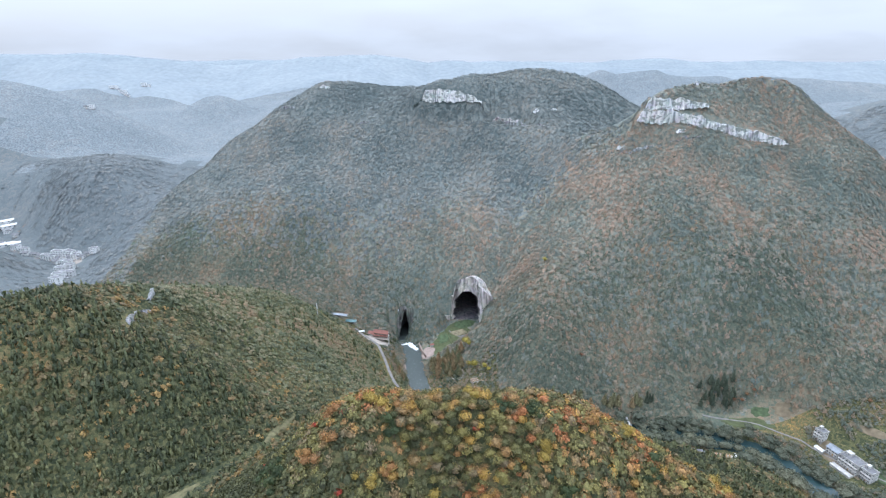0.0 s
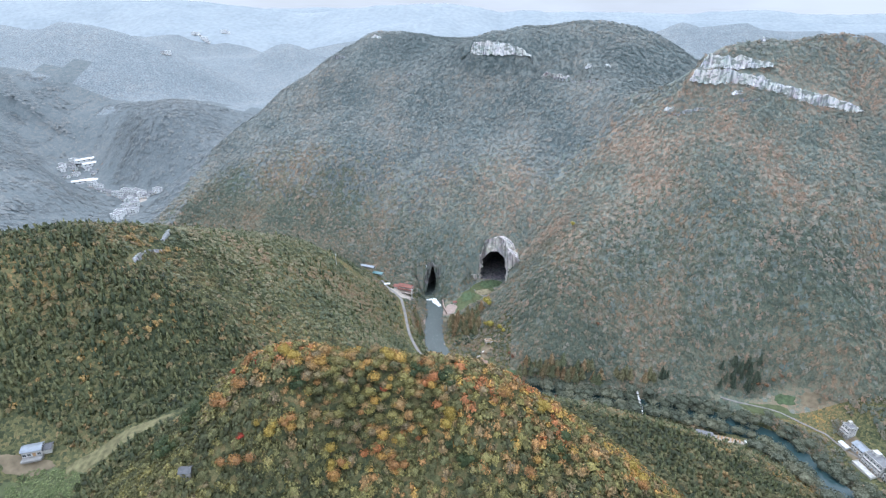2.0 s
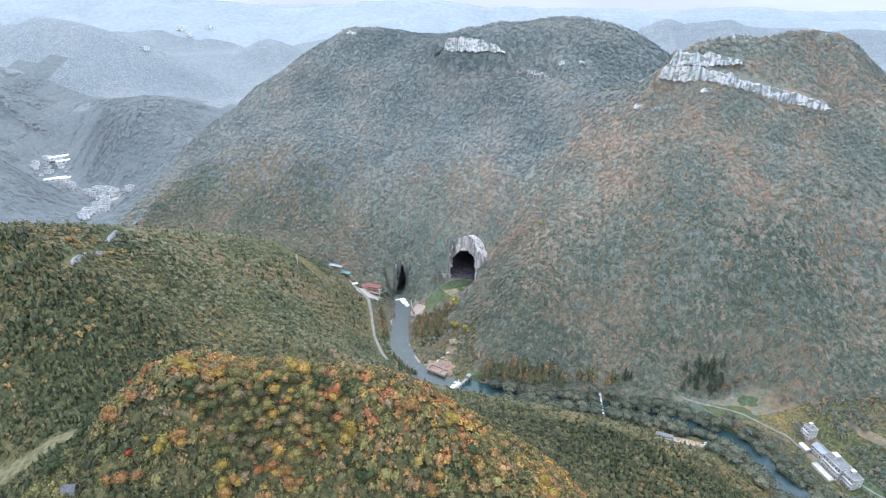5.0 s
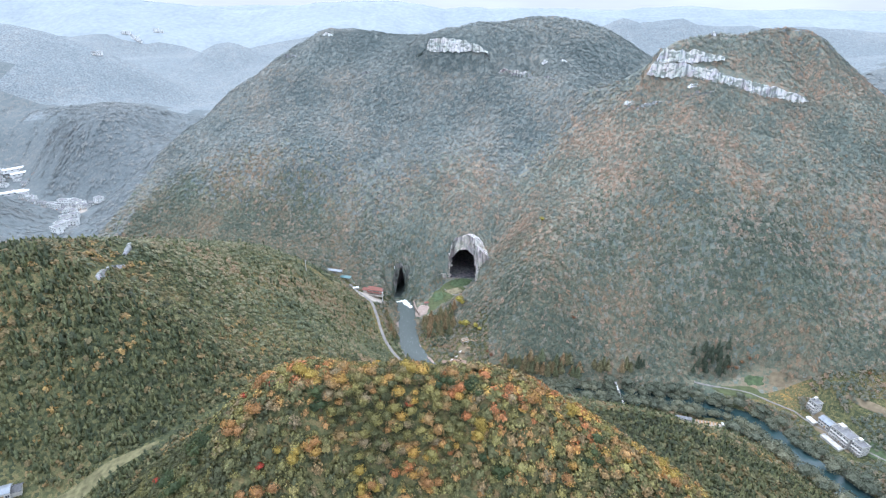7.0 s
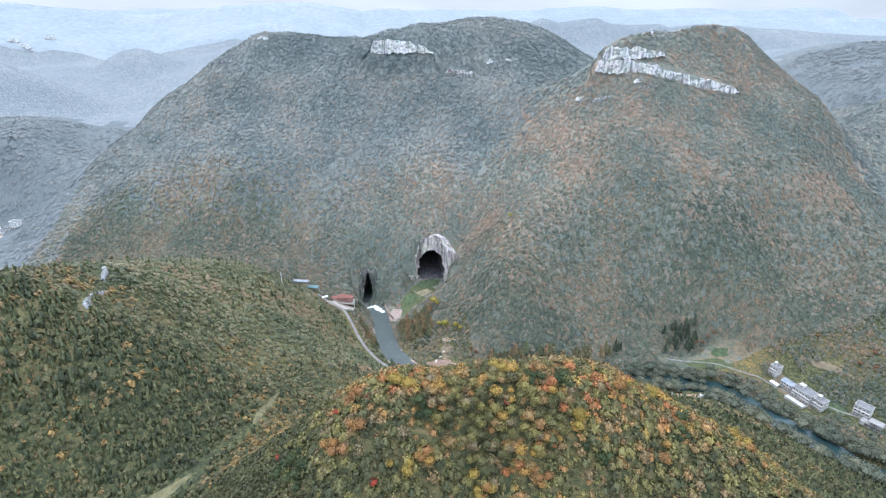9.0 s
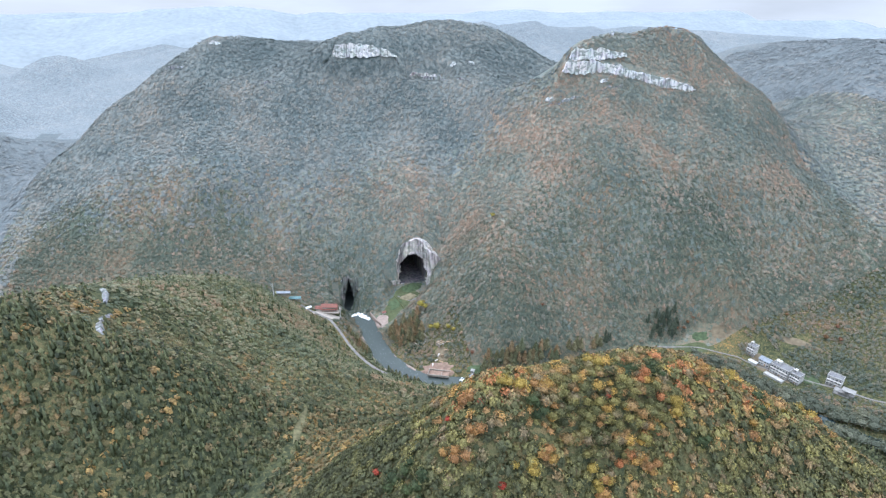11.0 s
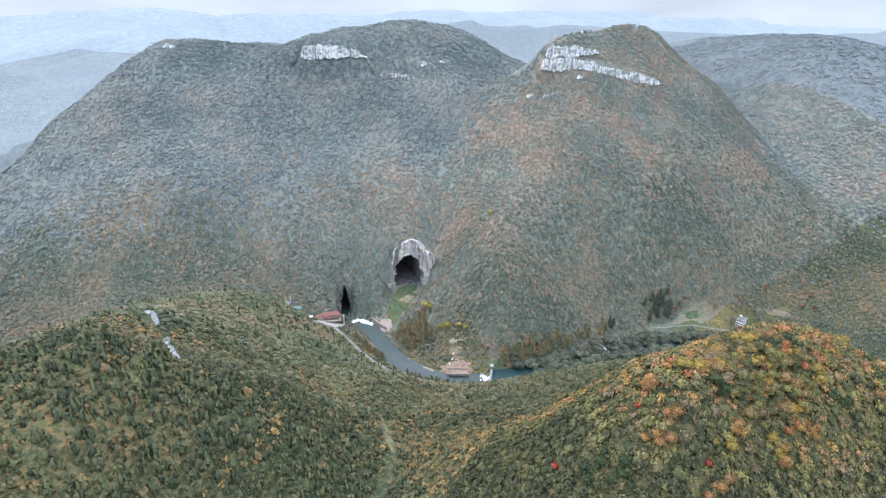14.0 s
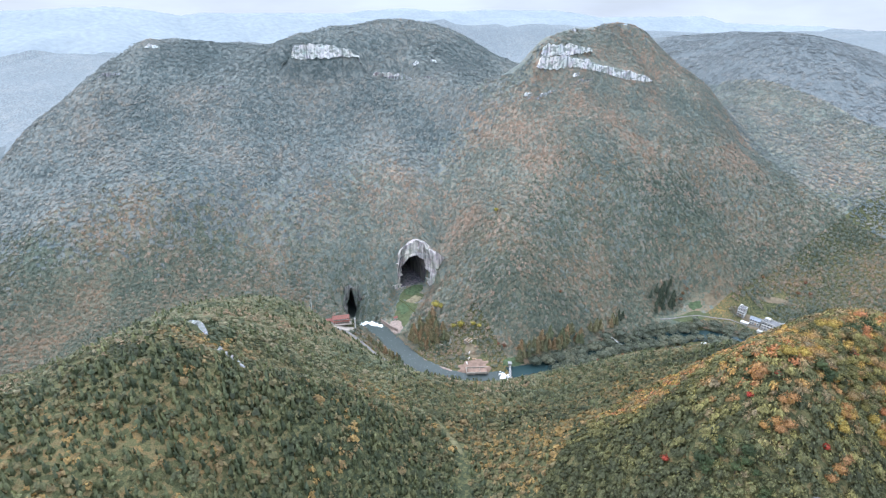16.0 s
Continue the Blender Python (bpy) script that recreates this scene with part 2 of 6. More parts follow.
def rock_material(name, pale, dark, stain, moss=0.0):
    """Limestone: pale, with dark streaks of damp running down it and tufts of moss."""
    m, t, b = material(name, 0.9, 0.15)
    streak, blotch, fine = noise_node(t, 0.35, 5, (1, 1, 0.12)), noise_node(t, 0.08, 4), noise_node(t, 1.6, 5, (1, 1, 0.4))
    r = ramp_node(t, [(0.34, dark), (0.48, stain), (0.62, pale)])
    t.links.new(streak.outputs[0], r.inputs[0])
    c = mix_rgb(t, r.outputs[0], blotch.outputs["Color"], 0.2, "OVERLAY")
    c = mix_rgb(t, c, fine.outputs["Color"], 0.3, "OVERLAY")
    if moss:
        tuft = noise_node(t, 0.17, 6, (1, 1, 1.6))
        grown = node(t, "ShaderNodeMapRange", From_Min=0.52, From_Max=0.58, To_Max=moss)
        t.links.new(tuft.outputs[0], grown.inputs["Value"])
        c = mix_rgb(t, c, (0.2, 0.23, 0.2), grown.outputs[0])
    t.links.new(c, b.inputs["Base Color"])
    bumped(t, b, fine.outputs[0], 0.8, 0.8)
    return m


def water_material(name, colour, ripple, rough=0.12, foam=0.0):
    m, t, b = material(name, rough, 0.5)
    big, n = noise_node(t, 0.06, 3), noise_node(t, ripple, 4)
    c = mix_rgb(t, tuple(v * 0.8 for v in colour), tuple(v * 1.25 for v in colour), big.outputs[0])
    if foam:
        f = noise_node(t, 0.4, 8, (1.3, 0.6, 1))
        r = ramp_node(t, [(0.60, (0, 0, 0)), (0.68, (1, 1, 1))])
        t.links.new(f.outputs[0], r.inputs[0])
        fac = node(t, "ShaderNodeMath")
        fac.operation = "MULTIPLY"
        fac.inputs[1].default_value = foam
        t.links.new(r.outputs[0], fac.inputs[0])
        c = mix_rgb(t, c, (0.75, 0.78, 0.78), fac.outputs[0])
    t.links.new(c, b.inputs["Base Color"])
    bumped(t, b, n.outputs[0], 0.35, 0.3)
    return m


GRASS = plain("grass", (0.095, 0.11, 0.052), 0.95, 0.25, 0.35)
GRASS_BRIGHT = plain("bright_grass", (0.085, 0.117, 0.058), 0.95, 0.3, 0.4)
GRASS_DRY = plain("dry_grass", (0.165, 0.152, 0.078), 0.95, 0.35, 0.45)
GRASS_TAN = plain("tan_grass", (0.25, 0.215, 0.135), 0.95, 0.3, 0.4)
EARTH = plain("bare_earth", (0.2, 0.16, 0.105), 0.95, 0.25, 0.3)
RED_EARTH = plain("red_earth", (0.27, 0.185, 0.14), 0.95, 0.25, 0.35)
PAVING = plain("pale_paving", (0.4, 0.35, 0.3), 0.9, 0.4, 0.2)
PINK_PAVING = plain("pinkish_paving", (0.34, 0.265, 0.225), 0.9, 0.4, 0.25)
ROADBED = plain("worn_concrete_road", (0.22, 0.205, 0.19), 0.9, 0.3, 0.25)
CONCRETE = plain("concrete", (0.3, 0.29, 0.275), 0.9, 0.5, 0.25)
WHITE_WALL = plain("white_render", (0.58, 0.56, 0.53), 0.85, 0.35, 0.3)
TOWN_WHITE = plain("white_tile_cladding", (0.78, 0.78, 0.77), 0.7, 0.2, 0.12)
GREY_WALL = plain("grey_render", (0.55, 0.53, 0.5), 0.9, 0.4, 0.25)
ROOF_GREY = plain("grey_roof", (0.2, 0.2, 0.205), 0.8, 0.5, 0.3)
ROOF_BLUE = plain("blue_grey_metal_roof", (0.25, 0.275, 0.305), 0.45, 0.3, 0.25, 0.2)
ROOF_CYAN = plain("turquoise_metal_roof", (0.12, 0.21, 0.215), 0.5, 0.3, 0.15)
ROOF_RED = plain("red_tiles", (0.27, 0.12, 0.095), 0.85, 0.8, 0.3)
ROOF_DARK = plain("dark_tiles", (0.12, 0.12, 0.125), 0.85, 0.8, 0.3)
TIMBER = plain("timber", (0.42, 0.27, 0.15), 0.85, 1.0, 0.3)
STEEL_WHITE = plain("white_painted_steel", (0.66, 0.66, 0.65), 0.5, 0.5, 0.12)
RUBBER = plain("rubber", (0.03, 0.03, 0.03), 0.8, 2.0, 0.2)
FENCE_OLIVE = plain("olive_fence", (0.2, 0.21, 0.1), 0.85, 0.8, 0.25)


def glass_material():
    m, t, b = material("window_glass", 0.08, 0.5)
    n = noise_node(t, 0.6, 2)
    t.links.new(mix_rgb(t, (0.03, 0.035, 0.04), (0.09, 0.1, 0.11), n.outputs[0]), b.inputs["Base Color"])
    return m


GLASS = glass_material()
GROUND = undergrowth("hill_undergrowth", SCRUB, 1.6, 0.012, 0.7, 0.95, 0.8)
ROCK = rock_material("limestone_face", (0.7, 0.65, 0.61), (0.14, 0.13, 0.125), (0.46, 0.42, 0.4), 0.35)
ROCK_PALE = rock_material("pale_limestone", (0.78, 0.76, 0.73), (0.24, 0.25, 0.25), (0.58, 0.58, 0.57), 0.75)
ROCK_GREY = rock_material("grey_limestone", (0.42, 0.42, 0.43), (0.1, 0.105, 0.1), (0.27, 0.27, 0.27), 0.6)
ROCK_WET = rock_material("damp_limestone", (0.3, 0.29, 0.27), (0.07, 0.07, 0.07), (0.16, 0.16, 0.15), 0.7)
# cave lining coloured darker and bluer, for the shade and haze inside
ROCK_SHADED = rock_material("shaded_cave_rock", (0.22, 0.205, 0.205), (0.075, 0.078, 0.09), (0.14, 0.135, 0.14))
WATER_LOWER = water_material("river_water", (0.055, 0.07, 0.066), 0.7, 0.3, 0.12)
WATER_UPPER = water_material("pool_water", (0.028, 0.055, 0.058), 0.5, 0.1)
FOAM = plain("white_water", (0.85, 0.87, 0.87), 0.6, 0.5, 0.2)
RIVER = [(460, 190), (380, 285), (335, 345), (318, 378), (306, 405), (288, 430), (250, 446), (190, 455), (130, 460), (76, 460), (50, 465), (14, 480),
         (-9, 501), (-25, 532), (-32, 562), (-36, 600), (-43, 632), (-54, 656), (-60, 684)]
FLOOR = [(460, 190, 8), (335, 345, 5), (300, 410, 4), (240, 446, 4), (150, 462, 3), (76, 462, 3), (30, 500, 2), (-15, 545, 2), (-35, 600, 2), (15, 545, 4),
         (5, 625, 7), (-75, 610, 12), (-105, 636, 16), (-62, 560, 6), (300, 455, 9), (362, 415, 5), (352, 438, 4), (395, 370, 9), (430, 300, 12), (235, 420, 6)]
NEAR_HILL = [(-20, 177, 237), (-37, 174, 232), (14, 182, 233), (40, 172, 217), (40, 184, 226), (60, 182, 222), (70, 162, 202), (103, 171, 200), (-20, 153, 214), (9, 171, 221), (1, 150, 202), (-50, 176, 225), (-56, 191, 212), (-58, 161, 215), (-72, 188, 194), (-79, 203, 186), (-67, 214, 186),
             (-86, 239, 159), (-109, 227, 151), (150, 160, 164), (205, 150, 120), (-100, 148, 160), (-68, 135, 196), (-42, 136, 196), (60, 150, 192), (0, 90, 150), (-130, 90, 125), (110, 80, 130), (10, 225, 192), (80, 225, 178), (-45, 228, 178), (150, 215, 135)]
LEFT_HILL = [(-330, 250, 212), (-272, 292, 206), (-242, 310, 213), (-227, 355, 196), (-208, 364, 169), (-232, 380, 186), (-216, 402, 176), (-209, 429, 165), (-182, 480, 136), (-178, 529, 117), (-146, 521, 110), (-117, 548, 72), (-110, 580, 45), (-200, 592, 92), (-173, 418, 142), (-123, 388, 108),
             (-113, 401, 104), (-87, 420, 86), (-91, 446, 78), (-60, 402, 80), (-30, 440, 42), (-230, 275, 189), (-199, 262, 161), (-190, 288, 181), (-162, 285, 162), (-120, 335, 122), (-96, 326, 116), (-74, 292, 121), (-55, 510, 14)]
SADDLE = [(-190, 205, 122), (-180, 190, 118), (-215, 170, 112), (-128, 228, 140), (-120, 256, 134), (-97, 218, 158), (-98, 296, 124), (-30, 334, 94), (40, 343, 82), (140, 292, 110), (185, 333, 80),
          (240, 370, 42), (293, 335, 24), (60, 415, 40), (140, 400, 42), (-300, 120, 120), (250, 270, 70)]
MOUNTAIN = [(-420, 721, 70), (-355, 690, 45), (-250, 720, 62), (-279, 788, 124), (-332, 805, 131), (-170, 745, 72), (-140, 690, 40), (-60, 695, 52), (-135, 790, 122), (-206, 800, 138), (-439, 828, 95), (-356, 896, 155), (-290, 925, 180), (-207, 909, 178), (-60, 800, 130), (-79, 754, 97),
            (31, 850, 172), (-69, 907, 206), (40, 740, 118), (36, 682, 76), (70, 672, 62), (0, 680, 50), (-51, 680, 31), (14, 680, 46), (95, 640, 90), (120, 622, 114), (161, 790, 190)]
MOUNTAIN_EAST = [(212, 655, 170), (217, 603, 128), (250, 628, 171), (352, 638, 200), (186, 534, 60), (206, 566, 92), (104, 545, 74), (100, 522, 52), (97, 494, 24), (280, 540, 92), (311, 551, 115), (360, 492, 72), (335, 478, 24), (300, 490, 16), (420, 510, 74), (413, 462, 40), (440, 600, 184), (475, 641, 212),
                 (490, 540, 132), (526, 621, 169), (590, 531, 122), (600, 630, 150), (680, 720, 178), (500, 440, 60), (480, 360, 30), (190, 505, 34), (270, 490, 18), (600, 420, 100)]
SHOULDER = [(-290, 1026, 258), (-262, 1050, 273), (-232, 1070, 291), (-195, 1076, 291), (-146, 1075, 287), (-117, 1070, 277), (-100, 1045, 267), (-293, 995, 240), (-314, 1018, 243), (-332, 1004, 224), (-372, 982, 195), (-410, 955, 165), (-445, 930, 141), (-478, 880, 106), (-502, 845, 80), (-530, 812, 60),
            (-180, 985, 238), (-130, 965, 238), (-330, 1100, 215), (-450, 1050, 130), (-45, 1317, 274)]
CREST = [(-40, 945, 248), (60, 925, 250), (-45, 985, 287), (-20, 1000, 297), (40, 1008, 307), (150, 1022, 316), (200, 1022, 315), (243, 1010, 309), (260, 985, 296), (284, 962, 275), (155, 962, 280), (105, 905, 247), (150, 865, 242), (190, 815, 238), (240, 715, 234), (256, 722, 232),
         (285, 775, 298), (335, 782, 312), (400, 790, 316), (450, 782, 314), (469, 765, 303), (480, 745, 285), (498, 728, 263), (515, 700, 243), (538, 668, 209), (432, 690, 240), (560, 800, 225), (250, 830, 236), (310, 900, 238), (320, 1040, 262), (420, 960, 235), (0, 1150, 268), (200, 1200, 245)]
LEFT_VALLEY = [(-560, 800, 22), (-609, 878, 16), (-666, 900, 10), (-740, 930, 12), (-808, 985, 8), (-860, 1050, 12), (-667, 1046, 128), (-753, 1101, 122), (-614, 1124, 118), (-840, 1207, 118), (-1085, 1310, 150), (-930, 940, 66), (-520, 960, 70), (-500, 1150, 75),
               (-660, 1500, 60), (-640, 740, 72), (-760, 800, 118), (-480, 640, 40), (-560, 560, 90), (-430, 480, 70), (-400, 380, 110), (-900, 720, 190), (-1200, 1000, 180), (-1000, 400, 200), (-500, 1300, 110)]
OUTER = [(968, 1105, 252), (760, 1000, 130), (690, 830, 150), (760, 700, 190), (870, 850, 262), (850, 550, 170), (1100, 700, 240), (1080, 1250, 262), (1350, 1250, 262), (600, 1300, 190), (800, 200, 150), (600, 250, 60), (1300, 200, 230), (0, -100, 60), (-500, 0, 90), (500, 0, 60), (-1200, 0, 200), (1000, -300, 180), (-300, -400, 100), (400, -450, 100),
         (0, 1550, 200), (-350, 1500, 120), (400, 1700, 200), (-1300, 1800, 180), (1300, 1900, 240), (0, 2100, 180), (-700, 2200, 130)]
def _u(d2):
    return d2 * np.log(d2 + 1e-9)
class Sheet:
    """A thin smooth sheet laid over the landform lines."""
    def __init__(self, knots, stiff=2e3):
        k = np.array(knots, float)
        self.c, n = k[:, :2] / 100, len(k)
        d2 = ((self.c[:, None] - self.c[None]) ** 2).sum(2)
        p = np.c_[np.ones(n), self.c]
        a = np.zeros((n + 3, n + 3))
        a[:n, :n], a[:n, n:], a[n:, :n] = _u(d2) + np.eye(n) * stiff, p, p.T
        self.w = np.linalg.solve(a, np.r_[k[:, 2], 0, 0, 0])
    def __call__(self, x, y):
        x, y = np.asarray(x, float) / 100, np.asarray(y, float) / 100
        z = self.w[-3] + self.w[-2] * x + self.w[-1] * y
        for (cx, cy), w in zip(self.c, self.w):
            z = z + w * _u((x - cx) ** 2 + (y - cy) ** 2)
        return z

# ---- the land: one sheet from the near hill to the horizon -------------------
def fbm(x, y, size, octaves=4, seed=0):
    """Smooth random relief, about -1 to 1."""
    table = np.random.RandomState(seed).rand(256, 256)
    total, amp = np.zeros(np.shape(x)), 1.0
    for k in range(octaves):
        u, v = np.asarray(x) / size + 17.3 * k, np.asarray(y) / size - 9.1 * k
        i, j = np.floor(u).astype(int), np.floor(v).astype(int)
        fu, fv = u - i, v - j
        fu, fv = fu * fu * (3 - 2 * fu), fv * fv * (3 - 2 * fv)
        a, b = table[i & 255, j & 255], table[(i + 1) & 255, j & 255]
        c, d = table[i & 255, (j + 1) & 255], table[(i + 1) & 255, (j + 1) & 255]
        total += amp * ((a * (1 - fu) + b * fu) * (1 - fv) + (c * (1 - fu) + d * fu) * fv - 0.5) * 2
        amp, size = amp * 0.5, size * 0.5
    return total / 1.6


def along(x, y, line):
    """Distance to a line on the plan, and how far along it (in points)."""
    x, y = np.asarray(x, float), np.asarray(y, float)
    best, where = np.full(x.shape, 1e9), np.zeros(x.shape)
    for k, (a, b) in enumerate(zip(line, line[1:])):
        dx, dy = b[0] - a[0], b[1] - a[1]
        s = np.clip(((x - a[0]) * dx + (y - a[1]) * dy) / (dx * dx + dy * dy), 0, 1)
        d = np.hypot(x - a[0] - s * dx, y - a[1] - s * dy)
        nearer = d < best
        best, where = np.where(nearer, d, best), np.where(nearer, k + s, where)
    return best, where


def smooth(a, b, v):
    s = np.clip((v - a) / (b - a), 0, 1)
    return s * s * (3 - 2 * s)


SHEET = Sheet(FLOOR + NEAR_HILL + LEFT_HILL + SADDLE + MOUNTAIN + MOUNTAIN_EAST + SHOULDER + CREST + LEFT_VALLEY + OUTER, 0.05)
# x, y, foot and top of the pale scarps
SCARP_EAST = [(250, 738, 268, 270), (256, 737, 269, 281), (285, 732, 268, 282), (309, 728, 265, 279), (345, 721, 258, 271), (384, 715, 246, 261), (418, 708, 242, 252), (434, 705, 241, 243)]
SCARP_UPPER = [(262, 746, 283, 285), (268, 745, 283, 297), (302, 740, 284, 296), (326, 736, 286, 292), (338, 734, 287, 289)]
SCARP_WEST = [(-34, 955, 274, 278), (-29, 954, 275, 293), (15, 944, 276, 291), (45, 938, 275, 284), (64, 933, 273, 275)]
SCARP_MID = [(80, 930, 243, 244), (88, 929, 243, 250), (104, 925, 241, 249), (121, 921, 241, 245), (130, 919, 240, 241)]
SCARPS = [SCARP_UPPER, SCARP_EAST, SCARP_WEST, SCARP_MID]
APRON = [(-16, 610), (4, 632), (22, 652), (31, 676)]
CREST_FAR = [(-3000, 315), (-1600, 325), (-1000, 270), (-650, 308), (-344, 321), (-171, 303), (-72, 283), (-10, 293), (40, 294), (96, 296), (150, 284), (204, 291), (270, 291), (392, 268), (442, 271), (700, 262), (1400, 250), (3000, 240)]
CREST_LEFT = [(-3200, 290), (-1685, 277), (-1555, 295), (-1429, 281), (-1301, 259), (-1216, 287), (-1049, 264), (-941, 228), (-839, 188), (-700, 117), (-600, 60)]
CREST_MID = [(-1050, 90), (-900, 140), (-820, 185), (-753, 214), (-700, 202), (-640, 176), (-560, 150), (-480, 90)]
CREST_EAST = [(380, 200), (440, 262), (505, 288), (560, 274), (620, 280), (690, 286), (740, 270), (780, 266), (833, 266), (901, 268), (960, 255), (1021, 266), (1200, 257), (1666, 225), (2600, 190), (4000, 180)]
RIVER_LEVEL = [(0, 8), (2, 5), (5, 4), (9, 3), (10, 3), (10.25, 0), (16, 0), (16.2, -4), (18, -14)]


def ground(x, y):
    x, y = np.asarray(x, float), np.asarray(y, float)
    z = SHEET(x, y)
    far = np.maximum(smooth(1250, 1900, y), smooth(1000, 1700, np.abs(x)))
    rolling = 165 + 45 * fbm(x, y, 420, 4, 3)
    z = z * (1 - far) + rolling * far
    domes = 14 * fbm(x, y, 130, 3, 5)
    for line, row, steep, start in ((CREST_FAR, 2800, 0.35, 1700), (CREST_EAST, 1900, 0.4, 1500), (CREST_MID, 1900, 0.6, 1600), (CREST_LEFT, 1500, 0.5, 1120)):
        k = np.array(line, float)
        ridge = np.interp(x, k[:, 0], k[:, 1]) - steep * np.abs(y - row) * (0.8 + 0.4 * fbm(x, y, 300, 2, 8)) + domes * np.clip(np.abs(y - row) / 150, 0.15, 1)
        z = np.where((y > start) & (x > k[0, 0]) & (x < k[-1, 0]), np.maximum(z, ridge), z)
    z = np.where(y > 3800, np.maximum(z, 255 + 25 * fbm(x, y, 500, 3, 12) - 0.3 * np.abs(y - 4500)), z)
    rough = 1 - np.exp(-(along(x, y, RIVER)[0] / 60) ** 2)
    z = z + rough * (4.0 * fbm(x, y, 55, 3, 1) + 1.2 * fbm(x, y, 14, 2, 2))
    z = z + smooth(560, 640, y) * (1 - smooth(1000, 1150, y)) * 5.0 * fbm(x + 0.12 * y, y * 0.35, 62, 3, 91) * (1 - np.exp(-((x - 20) / 70) ** 2) * (1 - smooth(690, 760, y)))
    for line in SCARPS:
        k = np.array(line, float)
        yc, zb, zt = (np.interp(x, k[:, 0], k[:, i]) for i in (1, 2, 3))
        inside, d = (x > k[0, 0]) & (x < k[-1, 0]), y - yc
        brow = smooth(-25, 0, np.minimum(x - k[0, 0], k[-1, 0] - x))
        z = np.where((brow > 0) & (d >= 0) & (d < 70), z * (1 - brow) + brow * np.minimum(z, zt + 0.5 + 0.95 * d), z)
        z = np.where(inside & (d >= 0) & (d < 45), np.maximum(z, zt - 0.1 * d - 0.012 * d * d), z)
        near = smooth(-48, -12, d) * smooth(-25, 0, np.minimum(x - k[0, 0], k[-1, 0] - x))
        z = np.where((near > 0) & (d < 0), z * (1 - near) + near * np.clip(z, zb + 1.8 * d, zb - 0.25 * -d + 0.004 * d * d + 1), z)
    # the apron in front of the great cave
    d, s = along(x, y, APRON)
    floor = 4 + np.clip(y - 606, 0, 80) * 0.17 + 0.3 * fbm(x, y, 9, 2, 4)
    z = np.where((y < 674.5) & (d < 45) & ((x < 51) | (y < 636)), np.minimum(z, floor + 1.5 * np.maximum(0, d - 15 - 2.2 * s)), z)
    # the river's bed and the gorge it drops into
    d, s = along(x, y, RIVER)
    k = np.array(RIVER_LEVEL)
    half = np.interp(s, [0, 4, 7, 9, 10, 11, 13, 16, 17, 18], [8, 8, 9, 13, 15, 9, 9, 9, 8, 8])
    bank = np.where(s > 16.3, 3.2, 0.75)
    bed = np.interp(s, k[:, 0], k[:, 1]) - 1.5 + np.maximum(0, d - half) * bank + np.maximum(0, d - half - 12) * 2.0
    z = np.where((d < 60) & (y < 674.5), np.minimum(z, np.where(d < half, bed, np.maximum(bed, np.interp(s, k[:, 0], k[:, 1]) - 1.5))), z)
    return z


def foot_edge(x, y):
    """How far up the mountain the darker, less hazed colour of its foot reaches, mingling with the paler wood above."""
    return np.interp(x, [-430, -200, -90, 60, 200, 400, 600], [850, 790, 690, 600, 590, 550, 500]) + 40 * fbm(x, y, 90, 2, 23)


def axis(lo, core_lo, core_hi, hi, step, grow=1.1, most=45):
    core = list(np.arange(core_lo, core_hi + 0.1, step))
    right, left, s = [core[-1]], [core[0]], step
    while right[-1] < hi:
        s = min(s * grow, most)
        right.append(right[-1] + s)
    s = step
    while left[-1] > lo:
        s = min(s * grow, most)
        left.append(left[-1] - s)
    return np.array(left[:0:-1] + core + right[1:])


def mesh_from(name, verts, faces, materials, index=None, smooth_shade=True):
    me = bpy.data.meshes.new(name)
    verts, faces = np.asarray(verts, np.float32), np.asarray(faces, np.int32)
    n = faces.shape[1]
    me.vertices.add(len(verts))
    me.vertices.foreach_set("co", verts.ravel())
    me.loops.add(faces.size)
    me.loops.foreach_set("vertex_index", faces.ravel())
    me.polygons.add(len(faces))
    me.polygons.foreach_set("loop_start", np.arange(0, faces.size, n, dtype=np.int32))
    if index is not None:
        me.polygons.foreach_set("material_index", np.asarray(index, np.int32))
    me.polygons.foreach_set("use_smooth", np.full(len(faces), smooth_shade))
    me.update(calc_edges=True)
    for m in materials:
        me.materials.append(m)
    return me


def grid_faces(nu, nv):
    i = (np.arange(nv - 1)[:, None] * nu + np.arange(nu - 1)[None]).ravel()
    return np.c_[i, i + 1, i + nu + 1, i + nu]


# ridges far off, their haze painted in through colours a and b
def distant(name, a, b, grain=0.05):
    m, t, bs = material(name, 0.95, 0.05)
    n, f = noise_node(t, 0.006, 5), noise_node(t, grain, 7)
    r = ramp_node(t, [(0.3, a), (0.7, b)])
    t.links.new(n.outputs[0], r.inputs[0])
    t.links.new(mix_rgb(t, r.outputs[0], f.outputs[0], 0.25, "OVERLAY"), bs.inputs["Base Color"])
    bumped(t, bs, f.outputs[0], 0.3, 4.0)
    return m


